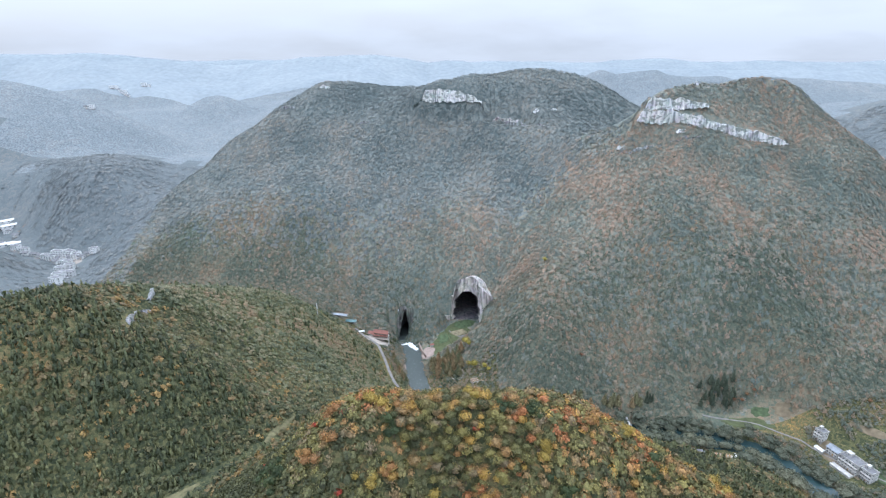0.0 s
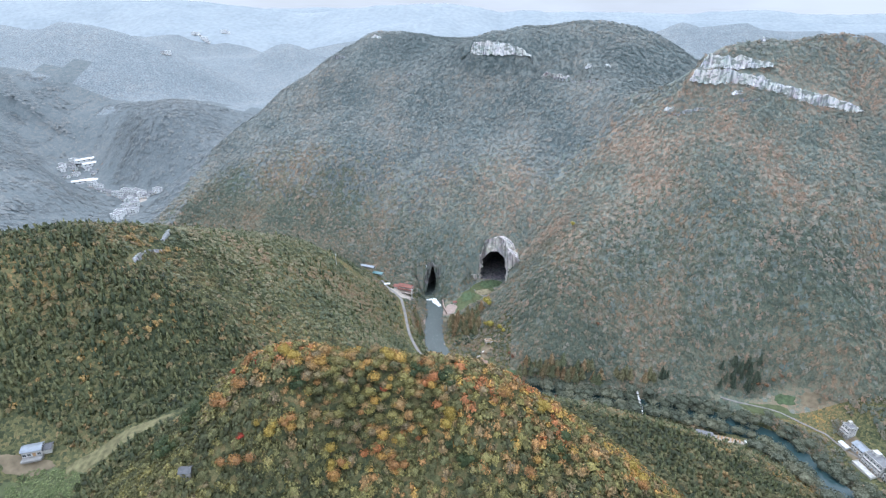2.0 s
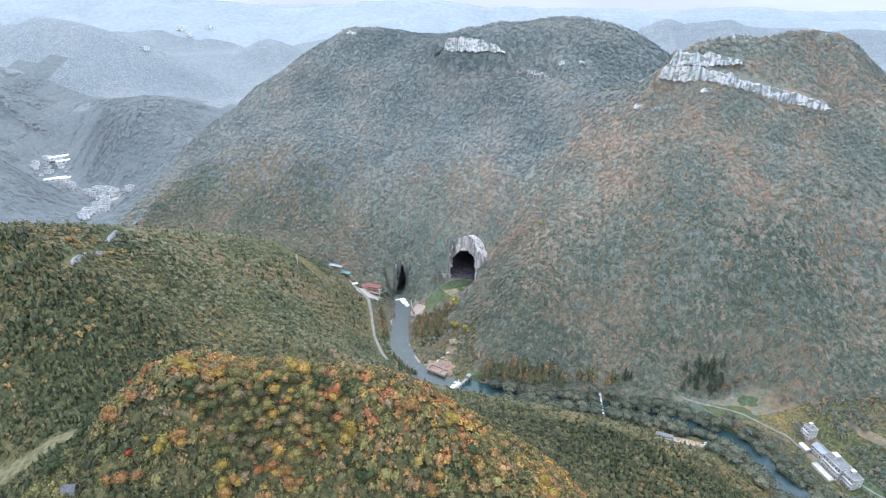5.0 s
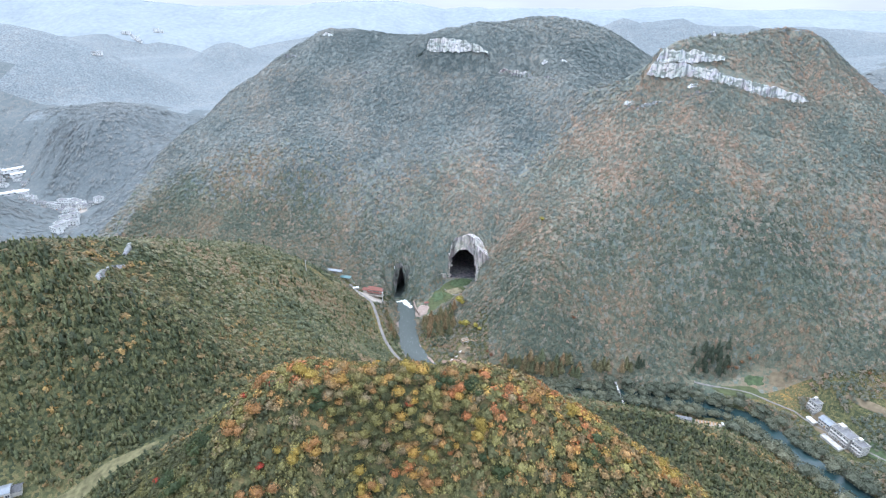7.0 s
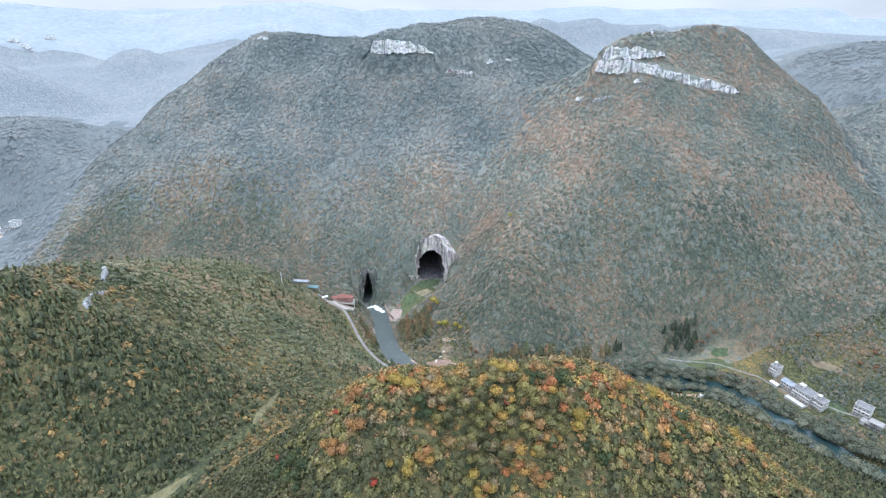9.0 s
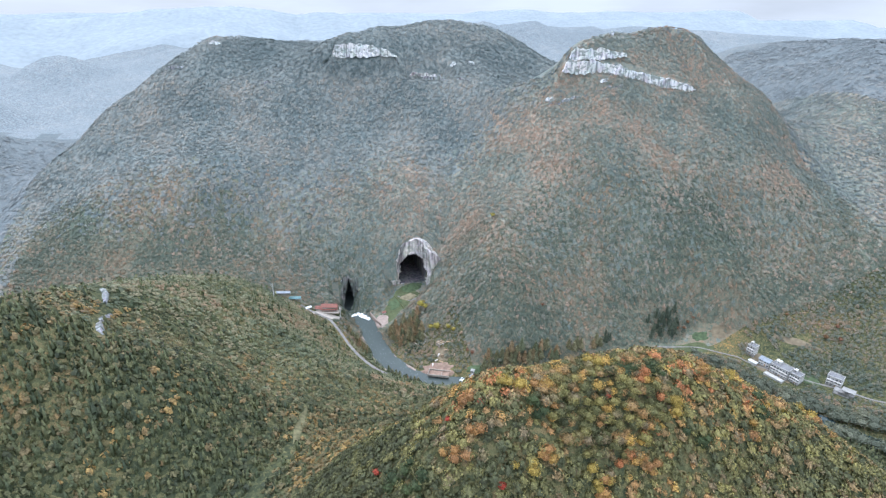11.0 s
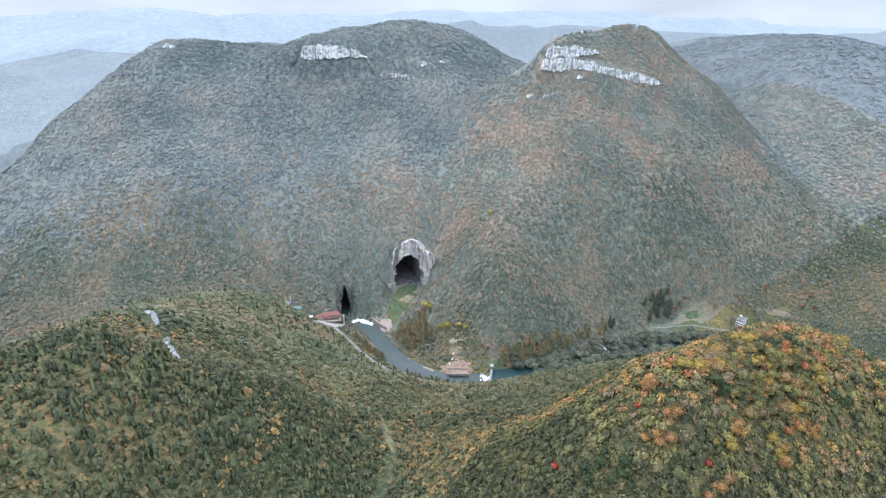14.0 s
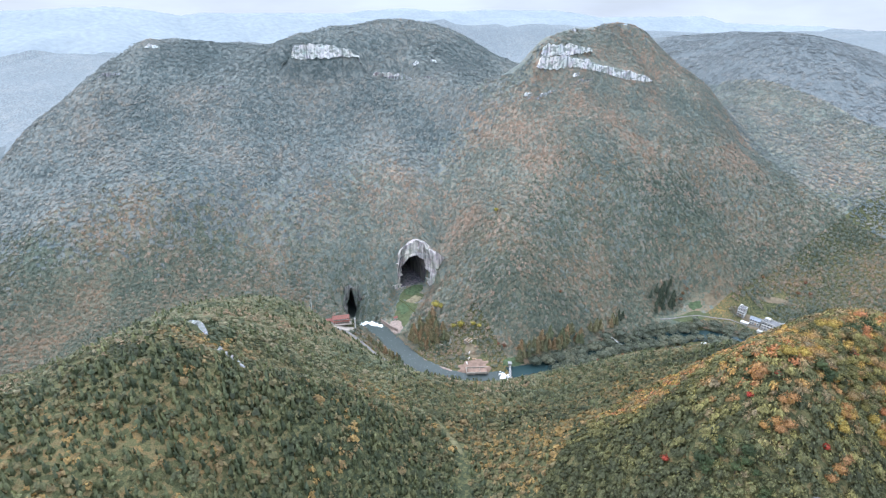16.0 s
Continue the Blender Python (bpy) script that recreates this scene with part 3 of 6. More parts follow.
# haze put into the ground colours: paler, bluer and flatter with distance
HAZED_FAR_LAND = undergrowth("hazed_distant_woods", HAZED_VALLEY_HUES, 6.0, 0.006, 0.5, 0.97, 0.6, 0.12)
HAZED_MOUNTAIN_LAND = undergrowth("hazed_mountain_undergrowth", HAZED_MOUNTAIN_HUES, 2.8, 0.013, 1.0, 0.94, 0.4, 0.16)
HAZED_FOOT_LAND = undergrowth("hazed_foothill_undergrowth", HAZED_FOOT_HUES, 2.6, 0.012, 0.9, 0.95, 0.5, 0.2)
HAZED_CREST_LAND = undergrowth("hazed_crest_undergrowth", HAZED_CREST_HUES, 3.4, 0.012, 0.65, 0.92, 0.4, 0.12)
# pale blue-grey of the last ridges is haze held in their base colour
HAZED_FARTHEST = distant("hazed_farthest_hills", (0.255, 0.29, 0.31), (0.295, 0.327, 0.342))
HAZED_FAR_HILLS = undergrowth("hazed_far_hills", [(0.0, (0.182, 0.208, 0.22)), (0.6, (0.206, 0.228, 0.236)), (1.0, (0.235, 0.25, 0.25))], 12.0, 0.004, 0.9, 0.97, 1.5)

gx, gy = axis(-3600, -460, 620, 3600, 4, 1.13, 50), axis(-500, 112, 980, 4850, 4, 1.13, 50)
GX, GY = np.meshgrid(gx, gy)
GZ = ground(GX, GY)
faces = grid_faces(len(gx), len(gy))
cx, cy = GX.ravel()[faces].mean(1), GY.ravel()[faces].mean(1)
mouth = (np.abs(cy - 674) < 1) & (((cx > 12) & (cx < 51)) | ((cx > -59) & (cx < -45)))
blur = np.random.RandomState(8).normal(0, 26, len(cx))
# land split into belts by distance, each with its own painted haze
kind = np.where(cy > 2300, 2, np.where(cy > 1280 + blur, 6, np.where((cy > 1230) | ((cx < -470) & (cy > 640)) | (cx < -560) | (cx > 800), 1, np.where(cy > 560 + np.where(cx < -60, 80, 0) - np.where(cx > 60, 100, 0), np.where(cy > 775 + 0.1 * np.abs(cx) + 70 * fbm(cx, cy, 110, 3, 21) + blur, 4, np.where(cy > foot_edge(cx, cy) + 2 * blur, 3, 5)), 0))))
land = new("ground", mesh_from("ground", np.c_[GX.ravel(), GY.ravel(), GZ.ravel()], faces[~mouth], [GROUND, HAZED_FAR_LAND, HAZED_FARTHEST, HAZED_MOUNTAIN_LAND, HAZED_CREST_LAND, HAZED_FOOT_LAND, HAZED_FAR_HILLS], kind[~mouth]))
tagged(land, "wooded karst hills with undergrowth, soil and a river valley", "ground", kind="structure")


def ribbon(name, line, levels, halves, mat, label, category="river", step=4.0, drape=False):
    """A strip of water or road along a line on the plan."""
    pts = []
    for (a, b) in zip(line, line[1:]):
        n = max(1, int(math.dist(a, b) / step))
        pts += [(a[0] + (b[0] - a[0]) * k / n, a[1] + (b[1] - a[1]) * k / n) for k in range(n)]
    pts.append(line[-1])
    p = np.array(pts)
    p[1:-1] = (p[:-2] + p[1:-1] * 2 + p[2:]) / 4
    d = np.gradient(p, axis=0)
    d /= np.linalg.norm(d, axis=1)[:, None]
    side = np.c_[-d[:, 1], d[:, 0]]
    s = np.linspace(0, 1, len(p))
    z, w = np.interp(s, *zip(*levels)) if levels else None, np.interp(s, *zip(*halves))
    if category in ("meadow", "grass"):
        w = w * (1 + 0.4 * fbm(p[:, 0], p[:, 1], 13, 3, 61))
    rows = []
    for f in np.linspace(-1, 1, 7):
        q = p + side * (w * f)[:, None]
        rows.append(np.c_[q, z if levels else (0.35 - 0.3 * f * f + (ground(q[:, 0], q[:, 1]) if drape else ground(p[:, 0], p[:, 1])))])
    v = np.stack(rows, 1).reshape(-1, 3)
    ob = new(name, mesh_from(name, v, grid_faces(7, len(p)), [mat]))
    return tagged(ob, label, category, kind="structure")


ribbon("river", RIVER[:11], [(0, 8), (0.3, 5), (1, 3)], [(0, 12), (0.7, 14), (1, 19)], WATER_UPPER, "calm blue-green river above the weir", "river")
ribbon("river", RIVER[10:17], [(0, 0), (1, 0)], [(0, 18), (0.1, 15), (0.2, 12), (1, 11)], WATER_LOWER, "grey rippling river below the weir", "river")

# ---- rock faces --------------------------------------------------------------
def rock_face(name, line, mat, label, step=1.6, rough=1.4, hole=None, seed=0, depth=6, parent=None, ahead=0.0, cover=False):
    """A broken cliff standing along a line of (x, y, foot, top), with a ledge running back into the hill."""
    k = np.array(line, float)
    run = np.r_[0, np.cumsum(np.hypot(np.diff(k[:, 0]), np.diff(k[:, 1])))]
    s = np.arange(0, run[-1], step)
    x, y, zb, zt = (np.interp(s, run, k[:, i]) for i in range(4))
    y = y - ahead
    if cover:
        zt = np.where((x < 51) & (zt > 20) & ((x > 12) | ((x > -60.5) & (x < -43))), np.maximum(zt, ground(x, np.full(x.shape, 677.0)) + 1.5), zt)
    zt = zt + np.minimum(zt - zb, 5) * 0.7 * fbm(s, s * 0, 7, 3, seed + 20)
    zb = zb + np.minimum(zt - zb, 5) * 0.5 * (fbm(s, s * 0, 6, 3, seed + 21) - 0.4)
    d = np.gradient(np.c_[x, y], axis=0)
    d /= np.linalg.norm(d, axis=1)[:, None]
    out = np.c_[d[:, 1], -d[:, 0]]
    rows = max(4, int((zt - zb).max() / step))
    f = np.linspace(-0.12, 1, rows)
    Z = zb[None] + (zt - zb)[None] * f[:, None]
    S = np.repeat(s[None], rows, 0)
    push = rough * (fbm(S * 1.0, Z * 0.25, 9, 4, seed) + 0.5 * np.floor(2.5 * fbm(S * 0.5, Z, 11, 2, seed + 1))) + 1.2 * (1 - f[:, None])
    X, Y = x[None] + out[:, 0][None] * push, y[None] + out[:, 1][None] * push
    bx, by = x - out[:, 0] * depth, y - out[:, 1] * depth
    back = np.c_[bx, by, np.minimum(zt - 0.3, ground(bx, by) - 0.5)]
    v = np.r_[np.c_[X.ravel(), Y.ravel(), Z.ravel()], back]
    fc = grid_faces(len(s), rows + 1)
    if hole:
        c = v[fc].mean(1)
        fc = fc[~hole(c[:, 0], c[:, 1], c[:, 2])]
    ob = new(name, mesh_from(name, v, fc, [mat], smooth_shade=False))
    if parent:
        ob.parent = parent
        return ob
    return tagged(ob, label, "cliff", kind="structure")


rock_face("cliff_east", SCARP_EAST, ROCK_PALE, "white limestone cliff band below a wooded summit", seed=1, ahead=3.5)
rock_face("cliff_upper", SCARP_UPPER, ROCK_PALE, "white limestone cliff above a longer band", seed=2, ahead=3.5)
rock_face("cliff_west", SCARP_WEST, ROCK_PALE, "white limestone cliff on a wooded crest", seed=3, ahead=3.5)
rock_face("cliff_mid", SCARP_MID, ROCK, "low grey limestone outcrop among trees", seed=4, ahead=3.5)


def tunnel(name, parent, mat, cx, y0, half, foot, top, length, seed, skew=0.0, square=1.0):
    """A rough cave passage that narrows as it goes in."""
    nu, nv = 26, 22
    a = np.linspace(-0.35, math.pi + 0.35, nu)
    v = []
    for j in range(nv):
        f = j / (nv - 1)
        shrink = (1 - 0.55 * f ** 1.5) if f < 1 else 0.02
        r = 1 + 0.10 * fbm(a * 6, np.full(nu, f * 14), 2.2, 3, seed)
        xs = cx + 6 * f * f + half * shrink * np.sign(np.cos(a)) * np.abs(np.cos(a)) ** square * r
        zs = foot + 3 * f + (top - foot) * shrink * np.sign(np.sin(a)) * np.abs(np.sin(a)) ** square * r
        v.append(np.c_[xs, y0 + length * f + skew * (cx - xs) * (1 - f), zs])
    ob = new(name, mesh_from(name, np.concatenate(v), grid_faces(nu, nv), [mat]))
    ob.parent = parent
    return ob


def arch(cx, half, foot, top, square=2.6, round_off=0.55, ragged=0.05):
    def inside(x, y, z):
        f = np.clip((z - foot) / (top - foot), 0, 1)
        return (np.abs(x - cx - 1.5 * f) < half * (1 - f ** square) ** round_off * (1 + ragged * (np.sin(z * 0.9) + 1.4 * np.sin(z * 0.37 + 2 * np.sign(x - cx))))) & (z < top) & (np.abs(y - 670) < 15)
    return inside


cave = tagged(new("great_cave"), "great arched cave mouth in a pale limestone cliff", "cave", kind="structure")
rock_face("cave_face", [(10, 673, 14, 20), (13, 674, 12, 34), (14.5, 674, 10, 60), (17, 673, 10, 70), (21, 671, 10, 76), (30, 670, 10, 79), (36, 669, 10, 78), (42, 668, 10, 75), (45.5, 665, 8, 71), (47.5, 660, 8, 66), (49, 652, 8, 61), (50, 645, 8, 48), (51.5, 639, 8, 24)], ROCK, "", 1.2, 1.5, arch(30.5, 16.5, 6, 58, 4.5, 0.5), 7, 15, cave, cover=True)
tunnel("passage", cave, ROCK_SHADED, 30.5, 670, 18.0, 10, 59, 85, 4, 0.12, 0.5)
fl = ribbon("cave_floor", [(29, 672), (31, 700), (36, 762)], [(0, 15.0), (1, 19)], [(0, 22), (1, 22)], ROCK_SHADED, "")
fl.parent = cave
del fl["category"], fl["kind"]

sink = tagged(new("sinking_cave"), "dark slot of a cave that swallows the river", "cave", kind="structure")
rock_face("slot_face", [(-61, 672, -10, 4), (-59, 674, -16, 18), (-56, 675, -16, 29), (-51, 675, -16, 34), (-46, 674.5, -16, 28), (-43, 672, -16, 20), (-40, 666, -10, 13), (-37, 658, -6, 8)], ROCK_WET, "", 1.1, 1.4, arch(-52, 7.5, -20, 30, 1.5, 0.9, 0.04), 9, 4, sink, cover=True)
tunnel("passage", sink, ROCK_SHADED, -51, 673.5, 12.0, -19, 28.5, 50, 6)
fl = ribbon("sump", [(-47, 655), (-51, 674), (-52, 722)], [(0, -11), (1, -14)], [(0, 10), (1, 12)], WATER_LOWER, "")
fl.parent = sink
del fl["category"], fl["kind"]

# ---- woods -------------------------------------------------------------------
ROADS = [[(-112, 632), (-92, 616), (-80, 604), (-69, 575), (-56, 536), (-39, 503), (-30, 488)], [(262, 474), (290, 468), (312, 461), (343, 441), (362, 410), (378, 391), (392, 372), (420, 330)]]
MEADOW = [(-176, 202), (-154, 220), (-140, 229), (-130, 238), (-121, 257), (-109, 280), (-106, 307), (-102, 330)]
LEDGE_NORTH = [(-220, 380), (-222, 392), (-229, 406)]
LEDGE = [(-203, 322), (-209, 336), (-212, 348), (-214, 360), (-215, 371)]
CLEARINGS = [(4, 574, 19, 24), (-84, 622, 20, 13), (-125, 641, 20, 7), (-18, 610, 12, 17), (25, 500, 18, 13), (34, 526, 9, 9), (320, 470, 22, 12), (300, 466, 30, 10), (366, 414, 16, 36), (395, 368, 14, 18), (402, 428, 20, 6), (-190, 200, 30, 18), (-205, 213, 16, 10),
             (250, 418, 24, 9), (186, 456, 6, 20), (-609, 878, 40, 18), (-680, 905, 50, 14), (-810, 985, 60, 22), (-118, 195, 6, 5), (335, 455, 26, 9), (50, 468, 12, 12), (62, 484, 12, 7)]


def bare(x, y):
    """Where no wood grows: water, roads, clearings, cliffs, the apron of the cave."""
    d, s = along(x, y, RIVER)
    no = (y < 668) & (d < np.interp(s, [0, 9, 10, 11, 13, 18], [12, 15, 21, 14, 12, 5]))
    no |= along(x, y, MEADOW)[0] < np.interp(y, [200, 232, 250, 290, 330], [7.5, 6, 3, 3, 2])
    no |= (along(x + 2, y, LEDGE)[0] < 3) | (along(x + 2, y, LEDGE_NORTH)[0] < 3)
    for r in ROADS:
        no |= along(x, y, r)[0] < 5
    for a, b, rx, ry in CLEARINGS:
        no |= ((x - a) / rx) ** 2 + ((y - b) / ry) ** 2 < 1
    for line in SCARPS:
        k = np.array(line, float)
        dy = y - np.interp(x, k[:, 0], k[:, 1])
        no |= (x > k[0, 0] + 2) & (x < k[-1, 0] - 2) & (dy > -3.5) & (dy < 3)
    d, s = along(x, y, APRON)
    no |= (y < 677) & (y > 604) & (d < 11 + 2.0 * s)
    no |= (x > 11) & (x < 56) & (y > 652) & (y < 675.5)
    no |= (x > -57) & (x < -45) & (y > 648) & (y < 676)
    return no


def seen(x, y):
    return (x > -1.75 * y - 420) & (x < 1.15 * y + 260)


def slope(x, y):
    z = ground(x, y)
    return (ground(x + 2, y) - z) / 2, (ground(x, y + 2) - z) / 2


def scatter(box, spacing, zone, seed):
    rng = np.random.RandomState(seed)
    x, y = np.meshgrid(np.arange(float(box[0]), box[1], spacing), np.arange(float(box[2]), box[3], spacing * 0.9))
    x[1::2] += spacing * 0.5
    x, y = x.ravel() + rng.uniform(-0.7, 0.7, x.size) * spacing, y.ravel() + rng.uniform(-0.7, 0.7, y.size) * spacing
    keep = zone(x, y) & seen(x, y)
    x, y = x[keep], y[keep]
    keep = ~bare(x, y)
    x, y = x[keep], y[keep]
    # on steep northern sides the undergrowth alone is enough
    north = (y > 300) & (y < 1200) & (x > -430) & (x < 600) & ((SHEET(x, y + 25) - SHEET(x, y - 5)) / 30 < -(345 - SHEET(x, y)) / np.maximum(y, 1) - 0.12)
    x, y = x[~north], y[~north]
    # a steep slope has more room for trees than its plan shows
    steep = np.hypot(*slope(x, y))
    more = rng.rand(len(x)) < (np.sqrt(1 + steep ** 2) - 1.15) * (spacing > 3)
    ex, ey = x[more] + rng.uniform(-0.6, 0.6, more.sum()) * spacing, y[more] + rng.uniform(-0.6, 0.6, more.sum()) * spacing
    keep = zone(ex, ey) & ~bare(ex, ey)
    return np.r_[x, ex[keep]], np.r_[y, ey[keep]], rng


def blob(level):
    bm = bmesh.new()
    bmesh.ops.create_icosphere(bm, subdivisions=level, radius=1)
    v, f = np.array([p.co for p in bm.verts]), [tuple(p.index for p in q.verts) for q in bm.faces]
    bm.free()
    return v, f


def crown(seed, sprays, shape="round", level=1, size=None, upward=0.6):
    """A crown one metre high and wide: a lumpy mass of leaves with ragged sprays standing out of it, never a ball."""
    rng = np.random.RandomState(seed)
    verts, quads = [], []
    bumps = rng.normal(size=(7, 3))
    bumps /= np.linalg.norm(bumps, axis=1)[:, None]
    bumps[:, 2] = np.abs(bumps[:, 2]) * 0.8
    heights = rng.uniform(0.12, 0.42, 7)

    def surface(d):
        lift = (heights * np.clip((d @ bumps.T - 0.55) / 0.45, 0, 1) ** 0.7).max(-1)
        return (0.80 + lift)

    if shape == "cone":
        n, rings = (5, 3) if level == 1 else (7, 5)
        for r in range(rings):
            h = r / rings
            for a in range(n):
                t = 6.283 * (a + 0.5 * (r % 2)) / n
                w = 0.27 * (1 - h) ** 0.85 * rng.uniform(0.7, 1.3)
                verts.append(np.array((w * math.cos(t), w * math.sin(t), 0.05 + 0.92 * h + rng.uniform(-0.03, 0.03))))
        verts.append(np.array((0, 0, 1.0)))
        for r in range(rings - 1):
            for a in range(n):
                p, q = r * n + a, r * n + (a + 1) % n
                quads.append((p, q, q + n, p + n))
        quads += [((rings - 1) * n + a, (rings - 1) * n + (a + 1) % n, rings * n, rings * n) for a in range(n)]
    else:
        if level > 0:
            v, f = blob(level)
        elif level == 0:
            v, f = np.array([(1.0, 0, 0), (0, 1, 0), (-1, 0, 0), (0, -1, 0), (0, 0, 1), (0, 0, -1)]), [(0, 1, 4), (1, 2, 4), (2, 3, 4), (3, 0, 4), (1, 0, 5), (2, 1, 5), (3, 2, 5), (0, 3, 5)]
        else:
            v, f = np.array([(0.9, 0, -0.5), (0, 0.9, -0.5), (-0.9, 0, -0.5), (0, -0.9, -0.5), (0, 0, 0.95)]), [(0, 1, 4), (1, 2, 4), (2, 3, 4), (3, 0, 4)]
        r = 0.72 * surface(v) * (1 + 0.16 * rng.normal(size=len(v)))
        v = v * r[:, None] * (0.44, 0.44, 0.38) + (0, 0, 0.54)
        verts += list(v)
        quads += [(a, b, c, c) for a, b, c in f]
    size = size or 1.3 / math.sqrt(sprays + 4)
    for k in range(sprays):
        d = rng.normal(size=3)
        d /= np.linalg.norm(d)
        d[2] = abs(d[2]) * 0.85 + 0.15 * d[2]
        if shape == "cone":
            h = rng.uniform(0.03, 0.95) ** 1.2
            r, a = 0.37 * (1.0 - h) ** 0.85 * rng.uniform(0.9, 1.15), rng.uniform(0, 6.28)
            c, n = np.array((r * math.cos(a), r * math.sin(a), 0.05 + 0.92 * h)), np.array((math.cos(a), math.sin(a), 0.35))
        else:
            c, n = d * surface(d[None])[0] * (0.44, 0.44, 0.38) * rng.uniform(0.8, 1.12) + (0, 0, 0.56), d
        n = n + rng.normal(0, 0.45, 3) if level >= 0 or shape == "cone" else n + rng.normal(0, 0.5, 3) + (0, 0, upward)
        n /= np.linalg.norm(n)
        u = np.cross(n, rng.normal(size=3))
        u /= np.linalg.norm(u)
        w = np.cross(n, u)
        s = size * rng.uniform(0.6, 1.25)
        i = len(verts)
        verts += [c + u * s * 0.5, c + w * s * 0.42 + n * s * 0.1, c - u * s * 0.55, c - w * s * 0.38 - n * s * 0.12]
        quads.append((i, i + 1, i + 2, i + 3))
    return np.array(verts), np.array(quads)


def leaf_normals(tv, tq, crisp):
    """Leaves catch light from all round, so a crown shades more as a soft mass than leaf by leaf."""
    n = (tv - (0, 0, 0.4)) * (1, 1, 1.2)
    n = n / np.maximum(np.linalg.norm(n, axis=1), 0.05)[:, None]
    own = np.cross(tv[tq[:, 1]] - tv[tq[:, 0]], tv[tq[:, 2]] - tv[tq[:, 0]])
    own /= np.maximum(np.linalg.norm(own, axis=1), 1e-6)[:, None]
    leaf = np.zeros_like(tv)
    for k in range(4):
        np.add.at(leaf, tq[:, k], own)
    leaf /= np.maximum(np.linalg.norm(leaf, axis=1), 1e-6)[:, None]
    return n + crisp * leaf


def soften(me, n):
    n = n / np.maximum(np.linalg.norm(n, axis=1), 1e-4)[:, None]
    a = me.attributes.new("custom_normal", "FLOAT_VECTOR", "POINT")
    a.data.foreach_set("vector", n.astype(np.float32).ravel())


def woodland(name, x, y, rng, high, wide, mat, label, templates, hue, sink_in=0.25, soft=0.7, hug=0.5, crisp=0.8):
    """Many trees as one wood: each with a template, size, turn and hue of its own."""
    n = len(x)
    z = ground(x, y)
    gx, gy = (np.clip(g, -1.3, 1.3) for g in slope(x, y))
    lie = np.stack([-gx, -gy, np.ones(n)], 1)
    lie /= np.linalg.norm(lie, axis=1)[:, None]
    size = rng.uniform(0.55, 1.3, n) * (0.95 + 0.25 * fbm(x, y, 40, 2, 31))
    pick, turn = rng.randint(0, len(templates), n), rng.uniform(0, 6.28, n)
    hues = np.clip(hue(rng, n, x, y), 0, 1)
    V, Q, H, N, base = [], [], [], [], 0
    for k, (tv, tq) in enumerate(templates):
        m = np.where(pick == k)[0]
        c, s = np.cos(turn[m])[:, None], np.sin(turn[m])[:, None]
        w, h = (wide * size[m] * rng.uniform(0.85, 1.15, len(m)))[:, None], (high * size[m])[:, None]
        px = (tv[None, :, 0] * c - tv[None, :, 1] * s) * w + x[m][:, None]
        py = (tv[None, :, 0] * s + tv[None, :, 1] * c) * w + y[m][:, None]
        pz = (tv[None, :, 2] - sink_in) * h + z[m][:, None] + hug * (gx[m][:, None] * (px - x[m][:, None]) + gy[m][:, None] * (py - y[m][:, None]))
        tn = leaf_normals(tv, tq, crisp)
        nx, ny = tn[None, :, 0] * c - tn[None, :, 1] * s, tn[None, :, 0] * s + tn[None, :, 1] * c
        N.append((np.stack([nx, ny, np.broadcast_to(tn[None, :, 2], nx.shape)], 2) + soft * lie[m][:, None]).reshape(-1, 3))
        V.append(np.stack([px, py, pz], 2).reshape(-1, 3))
        Q.append((tq[None] + (np.arange(len(m)) * len(tv))[:, None, None] + base).reshape(-1, 4))
        H.append(np.repeat(hues[m], len(tv)))
        base += len(m) * len(tv)
    V, Q, H = np.concatenate(V), np.concatenate(Q), np.concatenate(H)
    flat = Q[:, 2] == Q[:, 3]
    me = bpy.data.meshes.new(name)
    loops = np.concatenate([Q[~flat].ravel(), Q[flat][:, :3].ravel()]).astype(np.int32)
    counts = np.r_[np.full((~flat).sum(), 4), np.full(flat.sum(), 3)]
    me.vertices.add(len(V))
    me.vertices.foreach_set("co", V.astype(np.float32).ravel())
    me.loops.add(len(loops))
    me.loops.foreach_set("vertex_index", loops)
    me.polygons.add(len(counts))
    me.polygons.foreach_set("loop_start", np.r_[0, np.cumsum(counts)[:-1]].astype(np.int32))
    me.update(calc_edges=True)
    a = me.attributes.new("hue", "FLOAT", "POINT")
    a.data.foreach_set("value", H.astype(np.float32))
    soften(me, np.concatenate(N))
    me.materials.append(mat)
    return tagged(new(name, me), label, "woodland", kind="stuff")


FINE = [crown(k, 46, level=0) for k in range(8)]
MEDIUM = [crown(20 + k, 11, level=-1, size=0.42) for k in range(7)]
COARSE = [crown(40 + k, 9, level=-1, size=0.38, upward=1.3) for k in range(8)]
ROUGH = [crown(60 + k, 5, level=-1, size=0.46, upward=2.5) for k in range(8)]
PINE = [crown(80 + k, 6, "cone") for k in range(4)]


def near_zone(x, y):
    return (((x - 20) / 165) ** 2 + ((y - 165) / 85) ** 2 < 1) & (y > 95)


def south_zone(x, y):
    river_y = np.interp(x, [-460, -120, -60, -30, 0, 60, 200, 290, 330, 420], [640, 625, 570, 535, 500, 462, 452, 425, 350, 230])
    return ~near_zone(x, y) & (y < river_y) & (y > 95) & (x > -560)


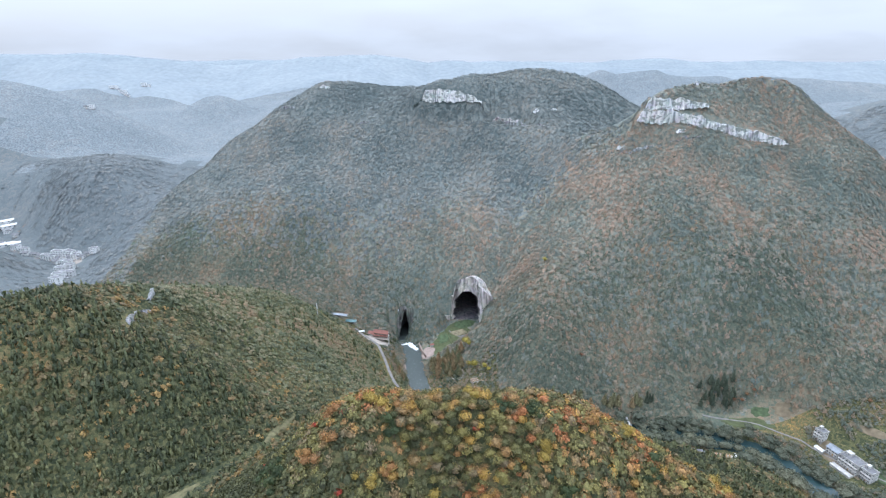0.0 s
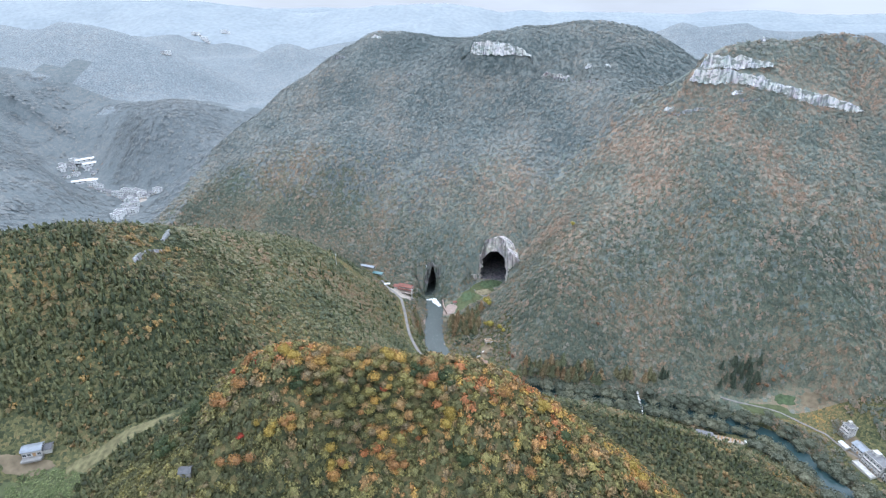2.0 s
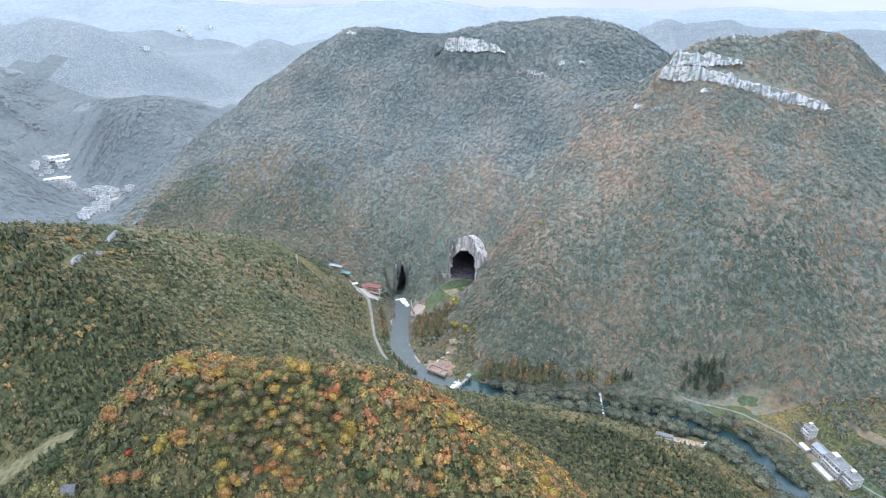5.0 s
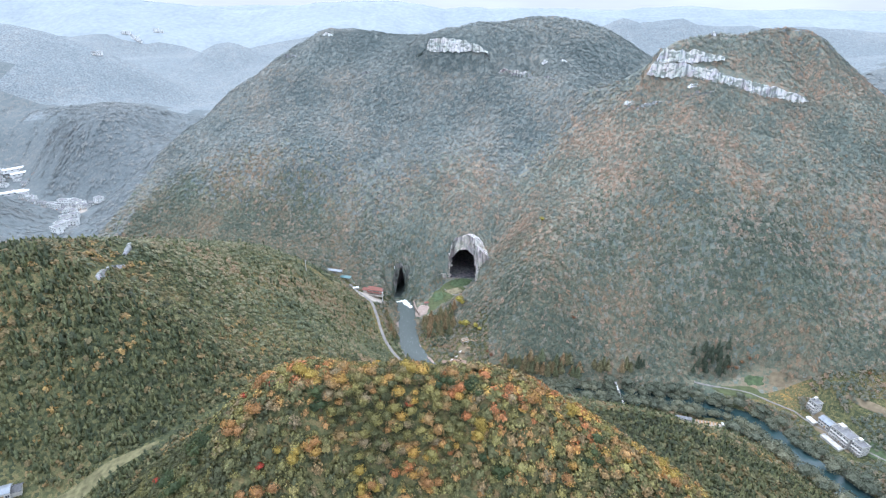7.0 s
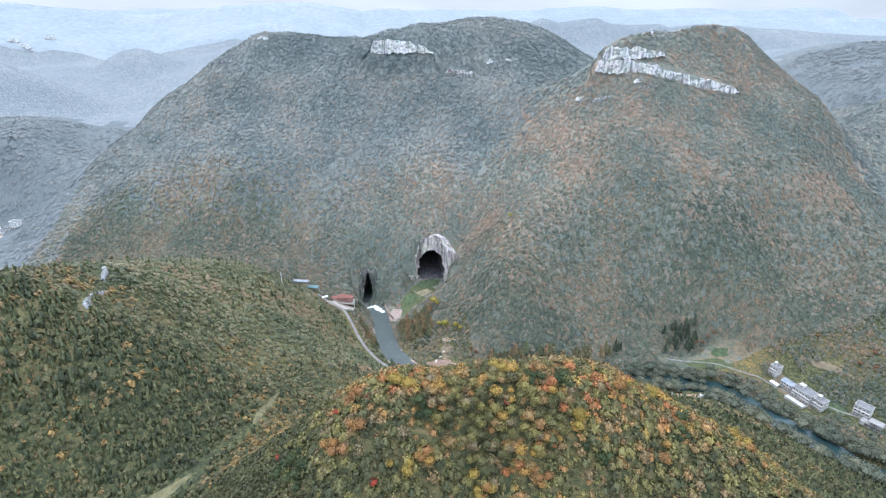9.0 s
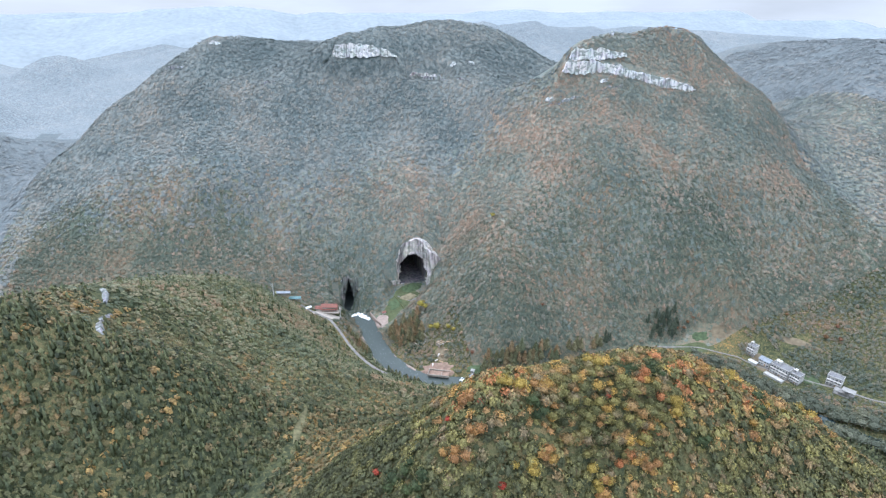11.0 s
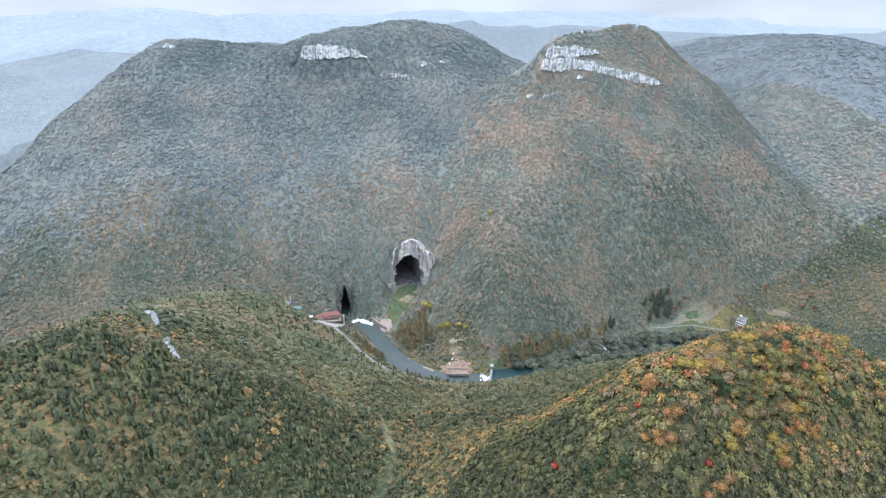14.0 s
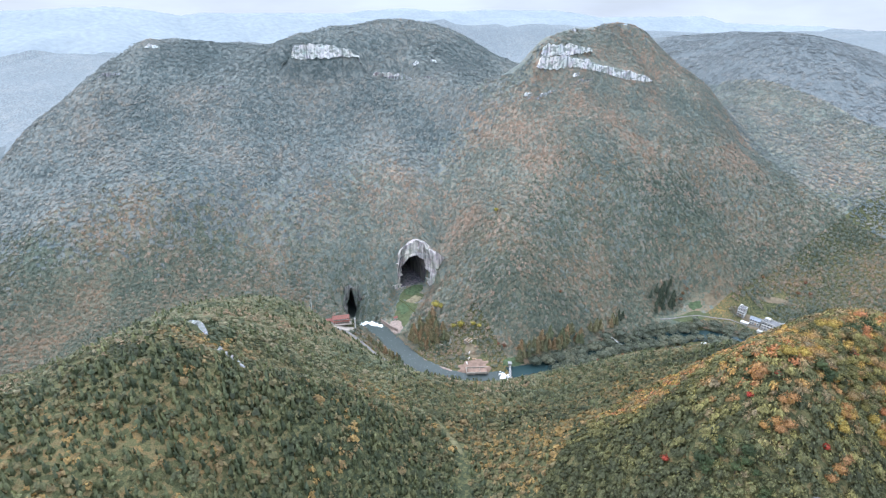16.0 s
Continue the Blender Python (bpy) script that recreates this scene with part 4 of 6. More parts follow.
def mountain_zone(x, y):
    river_y = np.interp(x, [-460, -120, -60, -30, 0, 60, 200, 290, 330, 420], [640, 625, 570, 535, 500, 462, 452, 425, 350, 230])
    return (y >= river_y) & (y < 760 + 0.1 * np.abs(x) + 70 * fbm(x, y, 110, 3, 21) + 120 * fbm(x, y, 2.2, 1, 22)) & (x > -430) & (x < 560)


def crest_zone(x, y):
    river_y = np.interp(x, [-460, -120, -60, -30, 0, 60, 200, 290, 330, 420], [640, 625, 570, 535, 500, 462, 452, 425, 350, 230])
    return (y >= river_y) & (y < 1230) & ~mountain_zone(x, y) & (x > -470) & (x < 800)


def far_zone(x, y):
    return ~crest_zone(x, y) & ~mountain_zone(x, y) & ~south_zone(x, y) & ~near_zone(x, y) & (y > 300)


def mixed(power, spread=0.0):
    return lambda rng, n, x, y: rng.rand(n) ** power + spread * fbm(x, y, 60, 2, 77)


def round_hill_hue(r, n, u, v):
    """Orange and yellow along the top, darker evergreens on the western and southern flanks."""
    top = smooth(-78, -40, u + 18 * fbm(u, v, 25, 2, 79)) * (0.45 + 0.55 * smooth(140, 176, v + 14 * fbm(u, v, 30, 2, 80)))
    return r.rand(n) ** (2.0 - 0.95 * top) * (0.4 + 0.6 * top) + 0.2 * top * fbm(u, v, 18, 2, 81)


x, y, rng = scatter((-150, 190, 118, 255), 2.45, near_zone, 1)
summit = np.argsort(((x - 8) / 1.5) ** 2 + (y - 174) ** 2)[:290]
tree_spots = list(zip(x[summit], y[summit]))
rest = np.setdiff1d(np.arange(len(x)), summit)
woodland("autumn_wood", x[rest], y[rest], rng, 4.7, 4.5, LEAF_AUTUMN, "autumn broadleaf wood in orange, yellow and green on a round hill", FINE, round_hill_hue, crisp=1.0)
x, y, rng = scatter((-460, 430, 110, 330), 3.1, south_zone, 2)
share = 0.08 + 0.62 * (1 - smooth(-150, -95, x)) * (1 - smooth(310, 375, y + 30 * fbm(x, y, 60, 2, 25))) + 0.25 * smooth(120, 160, x)
young = rng.rand(len(x)) < share
woodland("young_pine_wood", x[young], y[young], rng, 6.6, 4.6, LEAF_NEAR_PINE, "dark green young pines on the near hillside", PINE, mixed(1.0), 0.12, 0.5, 0.2)
west = ~young & (x < -165 - 25 * fbm(x, y, 50, 2, 26)) & (y < 420)
woodland("autumn_scrub", x[west], y[west], rng, 4.6, 4.8, LEAF_SCRUB, "orange, yellow and olive scrub among young pines", MEDIUM, mixed(1.1, 0.25))
young |= west
woodland("scrub_wood", x[~young], y[~young], rng, 4.2, 4.4, LEAF_SCRUB, "olive and rust scrub between young pines on near slopes", MEDIUM, lambda r, n, u, v: 0.12 + 0.88 * r.rand(n) + 0.3 * fbm(u, v, 45, 2, 78) - 0.3 * smooth(40, 110, u))
x, y, rng = scatter((-620, 430, 330, 700), 3.3, south_zone, 6)
young = rng.rand(len(x)) < 0.1
mid = ~young & (rng.rand(len(x)) < 0.85 * (1 - smooth(330, 440, y + 30 * fbm(x, y, 60, 2, 27))))
woodland("slope_scrub", x[mid], y[mid], rng, 3.9, 4.4, LEAF_SCRUB, "olive, tan and rust scrub on the upper slope of the hill", COARSE, lambda r, n, u, v: 0.12 + 0.8 * r.rand(n) + 0.3 * fbm(u, v, 45, 2, 78))
woodland("pine_wood", x[young], y[young], rng, 6.2, 4.4, LEAF_YOUNG_PINE, "scattered dark pines above the river", PINE, mixed(1.0), 0.12, 0.5, 0.2)
young |= mid
woodland("hill_wood", x[~young], y[~young], rng, 3.6, 4.4, LEAF_HAZED_HILL, "olive and tan scrub wood on the hillside above the river", COARSE, lambda r, n, u, v: 0.12 + 0.8 * r.rand(n) + 0.3 * fbm(u, v, 45, 2, 78))
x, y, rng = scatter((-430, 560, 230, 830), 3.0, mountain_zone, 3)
# tree colours take the same haze steps as the ground: foot, face, crest
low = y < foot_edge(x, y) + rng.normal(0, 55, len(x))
woodland("foothill_wood", x[low], y[low], rng, 4.2, 4.2, LEAF_HAZED_FOOT, "dark green and brown mixed wood along the mountain's foot", COARSE, mixed(1.5), 0.25, 2.2, 0.65, 0.4)
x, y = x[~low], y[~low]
woodland("mountain_wood", x, y, rng, 3.8, 4.1, LEAF_HAZED_MOUNTAIN, "dense mixed wood in autumn covering the mountain face", COARSE, mixed(1.0), 0.26, 3.0, 0.7, 0.25)
def crest_hue(r, n, u, v):
    """Darker evergreens in a belt round the scarps, brown and olive above and below it."""
    z = ground(u, v) + 10 * fbm(u, v, 60, 2, 83)
    return r.rand(n) - 0.55 * smooth(236, 250, z) * (1 - smooth(284, 302, z))


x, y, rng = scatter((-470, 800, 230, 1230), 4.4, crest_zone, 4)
woodland("crest_wood", x, y, rng, 3.8, 5.6, LEAF_HAZED_CREST, "green wood on the mountain's upper slopes, greyed for haze", ROUGH, crest_hue, 0.3, 3.2, 0.7, 0.2)
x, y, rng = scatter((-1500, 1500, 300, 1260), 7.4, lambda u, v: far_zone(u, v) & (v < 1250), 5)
woodland("valley_wood", x, y, rng, 2.8, 8.4, LEAF_HAZED_VALLEY, "green wood on the slopes beyond the valley, blued for haze", ROUGH, mixed(1.0), 0.42, 4.0, 0.8, 0.15)
x, y, rng = scatter((-420, 420, -200, 110), 7.5, lambda u, v: (v < 97) & (v > -200), 9)
woodland("near_wood", x, y, rng, 6.0, 8.0, LEAF_AUTUMN, "autumn wood on the slope behind the round hill", ROUGH, mixed(1.2))

# ---- helpers for things --------------------------------------------------------
def part(name, bm, mat, parent, label=""):
    """One mesh object under a thing or a part."""
    if isinstance(bm, bpy.types.Mesh):
        me = bm
    else:
        me = bpy.data.meshes.new(name)
        bm.to_mesh(me)
        bm.free()
        me.materials.append(mat)
    ob = new(name, me)
    ob.parent = parent
    if label:
        ob["label"] = label
    return ob


def thing(name, x, y, z, turn, label, category, group="", kind=""):
    ob = new(name)
    ob.matrix_basis = pose(x, y, z, 0, 0, turn)
    return tagged(ob, label, category, group, kind)


def blocks(*specs, bevel=0.0):
    """Boxes given by centre and size, joined into one shape."""
    bm = bmesh.new()
    for cx, cy, cz, sx, sy, sz in specs:
        bmesh.ops.create_cube(bm, size=1, matrix=Matrix.Translation((cx, cy, cz)) @ Matrix.Diagonal((sx, sy, sz, 1)))
    if bevel:
        bmesh.ops.bevel(bm, geom=bm.edges[:], offset=bevel, segments=1, affect="EDGES")
    return bm


def rod(a, b, r0, r1=None, sides=8):
    bm = bmesh.new()
    a, b = Vector(a), Vector(b)
    m = Matrix.Translation((a + b) / 2) @ (b - a).to_track_quat("Z", "Y").to_matrix().to_4x4()
    bmesh.ops.create_cone(bm, cap_ends=True, segments=sides, radius1=r0, radius2=r0 if r1 is None else r1, depth=(b - a).length, matrix=m)
    return bm


def gable(w, d, z, rise, over=0.6, thick=0.25):
    """A pitched roof with its ridge along x."""
    bm = bmesh.new()
    hw, hd = w / 2 + over, d / 2 + over
    eave = z - rise * over / (d / 2)
    outline = [(-hd, eave), (0, z + rise), (hd, eave), (hd, eave - thick), (0, z + rise - thick), (-hd, eave - thick)]
    ends = [[bm.verts.new((sx * hw, yy, zz)) for yy, zz in outline] for sx in (-1, 1)]
    for k in range(6):
        bm.faces.new((ends[0][k], ends[0][(k + 1) % 6], ends[1][(k + 1) % 6], ends[1][k]))
    bm.faces.new(ends[0][::-1])
    bm.faces.new(ends[1])
    bmesh.ops.recalc_face_normals(bm, faces=bm.faces[:])
    return bm


def barrel(w, d, z, rise, over=0.5, thick=0.15, n=10):
    """A shallow curved sheet roof."""
    bm = bmesh.new()
    rows = []
    for k in range(n + 1):
        f = k / n * 2 - 1
        zz = z + rise * (1 - f * f)
        rows.append([bm.verts.new((sx * (w / 2 + over), f * (d / 2 + over), zz + t)) for t in (0, thick) for sx in (-1, 1)])
    for a, b in zip(rows, rows[1:]):
        bm.faces.new((a[2], a[3], b[3], b[2]))
        bm.faces.new((a[0], b[0], b[1], a[1]))
        bm.faces.new((a[0], a[2], b[2], b[0]))
        bm.faces.new((a[1], b[1], b[3], a[3]))
    bm.faces.new((rows[0][0], rows[0][1], rows[0][3], rows[0][2]))
    bm.faces.new((rows[-1][1], rows[-1][0], rows[-1][2], rows[-1][3]))
    bmesh.ops.recalc_face_normals(bm, faces=bm.faces[:])
    return bm


WINDOW_FRAMES, WINDOW_PANES = {}, {}


def window(parent, x, y, z, turn, w=1.6, h=1.5):
    """A framed window standing a little proud of the wall, its pane set back in the frame."""
    key = (w, h)
    if key not in WINDOW_FRAMES:
        bm = blocks((0, -0.06, h / 2 + 0.05, w + 0.2, 0.16, 0.1), (0, -0.06, -h / 2 - 0.05, w + 0.3, 0.22, 0.1), (-w / 2 - 0.05, -0.06, 0, 0.1, 0.16, h), (w / 2 + 0.05, -0.06, 0, 0.1, 0.16, h), (0, -0.04, 0, 0.07, 0.1, h))
        me = bpy.data.meshes.new("window")
        bm.to_mesh(me)
        bm.free()
        me.materials.append(STEEL_WHITE)
        WINDOW_FRAMES[key] = me
        bm = blocks((0, -0.02, 0, w, 0.04, h))
        me = bpy.data.meshes.new("pane")
        bm.to_mesh(me)
        bm.free()
        me.materials.append(GLASS)
        WINDOW_PANES[key] = me
    f = part("window", WINDOW_FRAMES[key], None, parent)
    f.matrix_basis = pose(x, y, z, 0, 0, turn)
    part("pane", WINDOW_PANES[key], None, f)


def house(name, x, y, z, turn, w, d, storeys, label, wall=None, roof="flat", roof_mat=None, bays=4, balconies=False, tower=False, high=3.1, group="", sides=2):
    """A house of so many storeys: walls with floor bands, windows in every bay, a roof of its kind. Its front looks towards -y."""
    wall, roof_mat = wall or WHITE_WALL, roof_mat or ROOF_GREY
    ob = thing(name, x, y, z, turn, label, "house", group)
    h = storeys * high
    part("plinth", blocks((0, 0, -1.2, w + 0.3, d + 0.3, 3.0)), CONCRETE, ob)
    part("wall", blocks((0, 0, h / 2, w, d, h), *[(0, 0, k * high, w + 0.12, d + 0.12, 0.28) for k in range(1, storeys)]), wall, ob)
    if roof == "flat":
        part("roof", blocks((0, 0, h + 0.12, w + 0.5, d + 0.5, 0.24)), roof_mat, ob)
        part("parapet", blocks((0, -d / 2, h + 0.7, w + 0.3, 0.22, 0.95), (0, d / 2, h + 0.7, w + 0.3, 0.22, 0.95), (-w / 2, 0, h + 0.7, 0.22, d - 0.3, 0.95), (w / 2, 0, h + 0.7, 0.22, d - 0.3, 0.95)), wall, ob)
    elif roof == "gable":
        part("roof", gable(w, d, h, d * 0.24), roof_mat, ob)
        part("gable_wall", gable(w - 0.4, d - 0.2, h - 0.25, d * 0.22, 0.0, d * 0.2), wall, ob)
    else:
        part("roof", barrel(w, d, h + 0.2, 1.3), roof_mat, ob)
    if tower:
        t = part("stair_house", blocks((-w * 0.28, d * 0.18, h + 1.5, w * 0.26, d * 0.36, 2.7), (-w * 0.28, d * 0.18, h + 2.95, w * 0.3, d * 0.42, 0.22)), wall, ob)
        window(t, -w * 0.28, d * 0.18 - d * 0.18, h + 1.5, 0, 1.1, 1.2)
    for s in range(storeys):
        zc = s * high + 1.65
        for k in range(bays):
            bx = (k + 0.5) / bays * w - w / 2
            if s == 0 and k == bays // 2:
                dr = part("door", blocks((bx, -d / 2 - 0.06, 1.15, 1.5, 0.12, 2.3), (bx, -d / 2 - 0.05, 2.4, 1.8, 0.16, 0.15)), TIMBER, ob)
            else:
                window(ob, bx, -d / 2, zc, 0, 1.7, 1.6)
        for k in range(sides):
            by = (k + 0.5) / sides * d - d / 2
            window(ob, w / 2, by, zc, 90, 1.3, 1.4)
            window(ob, -w / 2, by, zc, -90, 1.3, 1.4)
        if balconies and s:
            bl = part("balcony", blocks((0, -d / 2 - 0.75, s * high, w * 0.96, 1.5, 0.2)), wall, ob)
            part("railing", blocks((0, -d / 2 - 1.45, s * high + 0.95, w * 0.96, 0.07, 0.09), *[(-w * 0.48 + w * 0.96 * k / 14, -d / 2 - 1.45, s * high + 0.5, 0.07, 0.07, 0.9) for k in range(15)]), STEEL_WHITE, bl)
            for k in range(bays + 1):
                part("pillar", blocks((-w * 0.46 + w * 0.92 * k / bays, -d / 2 - 1.35, s * high - high / 2, 0.3, 0.3, high)), wall, bl)
    return ob


def gz(x, y):
    return float(ground(np.array([x]), np.array([y]))[0])


def patch(name, x, y, rx, ry, turn, mat, label, category="clearing", lift=0.3, seed=0):
    """A piece of open ground with an uneven edge, lying on the land."""
    n, rings = 36, 7
    a = np.linspace(0, 2 * math.pi, n, endpoint=False)
    edge = 1 + 0.38 * fbm(np.cos(a) * 2.2 + seed, np.sin(a) * 2.2, 1.0, 3, seed + 50)
    c, s = math.cos(radians(turn)), math.sin(radians(turn))
    v = [(x, y)]
    for r in np.linspace(1 / rings, 1, rings):
        u, w = np.cos(a) * rx * r * edge, np.sin(a) * ry * r * edge
        v += list(zip(x + u * c - w * s, y + u * s + w * c))
    v = np.array(v)
    z = ground(v[:, 0], v[:, 1]) + lift
    z[-n:] -= lift + 0.5
    faces = [(1 + r * n + k, 1 + r * n + (k + 1) % n, 1 + (r + 1) * n + (k + 1) % n, 1 + (r + 1) * n + k) for r in range(rings - 1) for k in range(n)]
    ob = new(name, mesh_from(name, np.c_[v, z], [(f[0], f[3], f[2], f[1]) for f in faces] + [(0, 1 + k, 1 + (k + 1) % n, 1 + (k + 1) % n) for k in range(0)], [mat]))
    bm = bmesh.new()
    bm.from_mesh(ob.data)
    bm.verts.ensure_lookup_table()
    for k in range(n):
        bm.faces.new((bm.verts[0], bm.verts[1 + k], bm.verts[1 + (k + 1) % n]))
    bmesh.ops.recalc_face_normals(bm, faces=bm.faces[:])
    bm.to_mesh(ob.data)
    bm.free()
    return tagged(ob, label, category, kind="structure")


# ---- single trees ---------------------------------------------------------------
def trunk_mesh(name, high, thick, limbs, seed, lean=0.02):
    rng = random.Random(seed)
    bm = bmesh.new()
    pts = [(lean * high * f * rng.uniform(-1, 1) * 2, lean * high * f * rng.uniform(-1, 1) * 2, high * f) for f in (0, 0.3, 0.6, 0.95)]
    runs = [(pts, thick, thick * 0.25)]
    for _ in range(limbs):
        f, a = rng.uniform(0.35, 0.8), rng.uniform(0, 6.28)
        base = Vector(pts[1]).lerp(Vector(pts[3]), (f - 0.3) / 0.65)
        tip = base + Vector((math.cos(a), math.sin(a), 0.8)) * high * 0.28
        runs.append(([tuple(base), tuple(base.lerp(tip, 0.55) + Vector((0, 0, 0.05 * high))), tuple(tip)], thick * 0.4, thick * 0.08))
    for line, r0, r1 in runs:
        rings = []
        for k, p in enumerate(line):
            r = r0 + (r1 - r0) * k / (len(line) - 1)
            rings.append([bm.verts.new((p[0] + r * math.cos(t), p[1] + r * math.sin(t), p[2])) for t in (0, 1.257, 2.513, 3.77, 5.027)])
        for a, b in zip(rings, rings[1:]):
            for k in range(5):
                bm.faces.new((a[k], a[(k + 1) % 5], b[(k + 1) % 5], b[k]))
    me = bpy.data.meshes.new(name)
    bm.to_mesh(me)
    bm.free()
    me.materials.append(BARK)
    return me


def crown_mesh(name, template, wide, high, foot, mat):
    v, q = template
    v = v * (wide, wide, high) + (0, 0, foot)
    me = bpy.data.meshes.new(name)
    me.from_pydata([tuple(p) for p in v], [], [tuple(f[:3]) if f[2] == f[3] else tuple(f) for f in q.tolist()])
    soften(me, leaf_normals(template[0], template[1], 1.0) + (0, 0, 0.4))
    me.materials.append(mat)
    return me


rng = np.random.RandomState(11)
DENSE = [crown(100 + k, 150, level=1) for k in range(8)]
CONES = [crown(120 + k, 70, "cone", 2) for k in range(4)]


class Planter:
    """Plants copies of one kind of tree, each with a crown out of a few patterns."""
    def __init__(self, name, templates, wide, high, foot, mat, label, group, limbs=4, thick=0.22):
        self.name, self.label, self.group = name, label, group
        self.crowns = [crown_mesh("crown", t, wide, high, foot, mat) for t in templates]
        self.trunks = [trunk_mesh("trunk", high * 0.75 + foot, thick, limbs, k) for k in range(len(templates))]

    def plant(self, x, y, size=1.0, turn=0.0, label=""):
        k = int(abs(x) * 7 + abs(y) * 13) % len(self.crowns)
        ob = new(self.name)
        ob.matrix_basis = pose(x, y, gz(x, y) - 0.2, 0, 0, turn) @ Matrix.Scale(size, 4)
        part("crown", self.crowns[k], None, ob)
        part("trunk", self.trunks[k], None, ob)
        return tagged(ob, label or self.label, "tree", self.group)

# ---- the near hill's trees --------------------------------------------------------
autumn = Planter("autumn_tree", DENSE, 4.7, 4.8, -0.3, LEAF_AUTUMN_TREE, "broadleaf tree in autumn colour on the round hilltop", "trees on the hilltop")
for tx, ty in tree_spots:
    autumn.plant(float(tx), float(ty), rng.uniform(0.6, 1.35), rng.uniform(0, 360))

golden = Planter("golden_tree", DENSE, 4.4, 5.4, -0.2, LEAF_GOLD, "tall golden-yellow broadleaf tree among autumn wood", "golden trees")
rusty = Planter("rust_tree", DENSE, 4.4, 5.0, -0.2, LEAF_RUST, "rust-orange broadleaf tree among autumn wood", "rust-orange trees")
evergreen = Planter("evergreen", DENSE, 5.2, 5.4, -0.2, LEAF_EVERGREEN, "dark green evergreen broadleaf tree among autumn wood", "evergreens")
scarlet = Planter("scarlet_tree", DENSE, 4.0, 4.2, -0.2, LEAF_SCARLET, "small scarlet tree on the round hill", "scarlet trees")
for kind_of, count, places in ((golden, 4, ((38, 170), (72, 182), (10, 188), (-25, 154), (107, 177), (-2, 152), (-26, 177))), (rusty, 4, ((69, 160), (-20, 157), (0, 149), (109, 170), (-41, 166), (-12, 176), (58, 181), (20, 155), (-42, 178), (-36, 147), (-49, 164))),
                               (evergreen, 5, ((24, 183), (34, 181), (-18, 169), (79, 170), (-62, 163), (-68, 172), (-66, 152), (-74, 160), (44, 160))), (scarlet, 1, ((-37, 174.5), (-48, 176), (-36, 153), (-73, 186), (12, 174), (-90, 176)))):
    for px, py in places:
        for k in range(count):
            kind_of.plant(px + rng.normal(0, 2.4) * (k > 0), py + rng.normal(0, 2.0) * (k > 0), rng.uniform(0.8, 1.25), rng.uniform(0, 360))

# ---- riverside trees ---------------------------------------------------------------
willow = Planter("willow", DENSE, 13.0, 9.5, 0.2, LEAF_WILLOW, "round grey-green willow on the river bank", "riverside willows", 5, 0.3)
larch = Planter("larch", CONES, 12.0, 14.0, 0.5, LEAF_LARCH, "rust-brown larch standing by the river", "riverside larches", 0, 0.25)
pine = Planter("pine", CONES, 10.0, 17.0, 0.6, LEAF_PINE, "tall dark green pine at the foot of the slope", "dark pines", 0, 0.3)
shrub = Planter("evergreen_shrub", DENSE, 5.0, 4.6, -0.2, LEAF_SHRUB, "dark green evergreen shrub in the riverside garden", "garden shrubs", 3, 0.15)
ginkgo = Planter("ginkgo", DENSE, 8.5, 10.0, 1.0, LEAF_YELLOW, "bright yellow ginkgo below the cave", "yellow ginkgos", 4, 0.25)
maple = Planter("maple", DENSE, 7.0, 8.0, 0.8, LEAF_RED, "red-orange maple among green trees", "red maples", 4, 0.2)

banks = RIVER[1:10]
for k, (a, b) in enumerate(zip(banks, banks[1:])):
    n = int(math.dist(a, b) / 6.3)
    for j in range(n):
        f = (j + rng.rand()) / n
        px, py = a[0] + (b[0] - a[0]) * f, a[1] + (b[1] - a[1]) * f
        dx, dy = (b[0] - a[0]) / math.dist(a, b), (b[1] - a[1]) / math.dist(a, b)
        for side in (-1, 1, -2, 2):
            off = (side + (0.25 if abs(side) > 1 else 0)) * (6.5 if 95 < px < 280 else 13) + rng.uniform(-3, 3)
            qx, qy = px - dy * off, py + dx * off
            if abs(qx - 184) < 5 or 225 < qx < 275 and 408 < qy < 428 or qx < 66:
                continue
            willow.plant(qx, qy, rng.uniform(0.75, 1.3), rng.uniform(0, 360))
for k in range(40):
    f = k / 39
    larch.plant(70 + 78 * f + rng.uniform(-2, 2), 485 - 4 * f + rng.uniform(-4, 5), rng.uniform(0.75, 1.1), rng.uniform(0, 360))
for k in range(48):
    larch.plant(3 + rng.uniform(-17, 19), 574 + rng.uniform(-24, 20), rng.uniform(0.75, 1.1), rng.uniform(0, 360))
for k in range(14):
    f = k / 13
    larch.plant(-60 + 19 * f + rng.uniform(-1.5, 1.5), 592 - 52 * f + rng.uniform(-3, 3), rng.uniform(0.55, 0.8), rng.uniform(0, 360))
for k in range(9):
    f = k / 8
    larch.plant(-26 + 27 * f, 505 - 20 * f + rng.uniform(-2, 2), rng.uniform(0.5, 0.7), rng.uniform(0, 360))
for px, py in ((170, 481), (174, 484), (178, 482), (192, 480), (196, 483), (200, 481), (165, 484)):
    larch.plant(px, py, rng.uniform(0.8, 1.05), rng.uniform(0, 360))
for k in range(26):
    pine.plant(262 + 40 * rng.rand(), 481 + 20 * rng.rand(), rng.uniform(0.5, 0.95), rng.uniform(0, 360))
for k in range(5):
    pine.plant(206 + 10 * rng.rand(), 482 + 6 * rng.rand(), rng.uniform(0.5, 0.7), rng.uniform(0, 360))
for px, py, s in ((27, 597, 1.35), (31, 590, 0.95), (35, 548, 1.2), (30, 556, 0.8), (46, 540, 0.8), (50, 533, 0.7)):
    ginkgo.plant(px, py, s, px * 31)
ginkgo.plant(121, 621, 0.75, 40, "lone yellow tree on the mountain face")
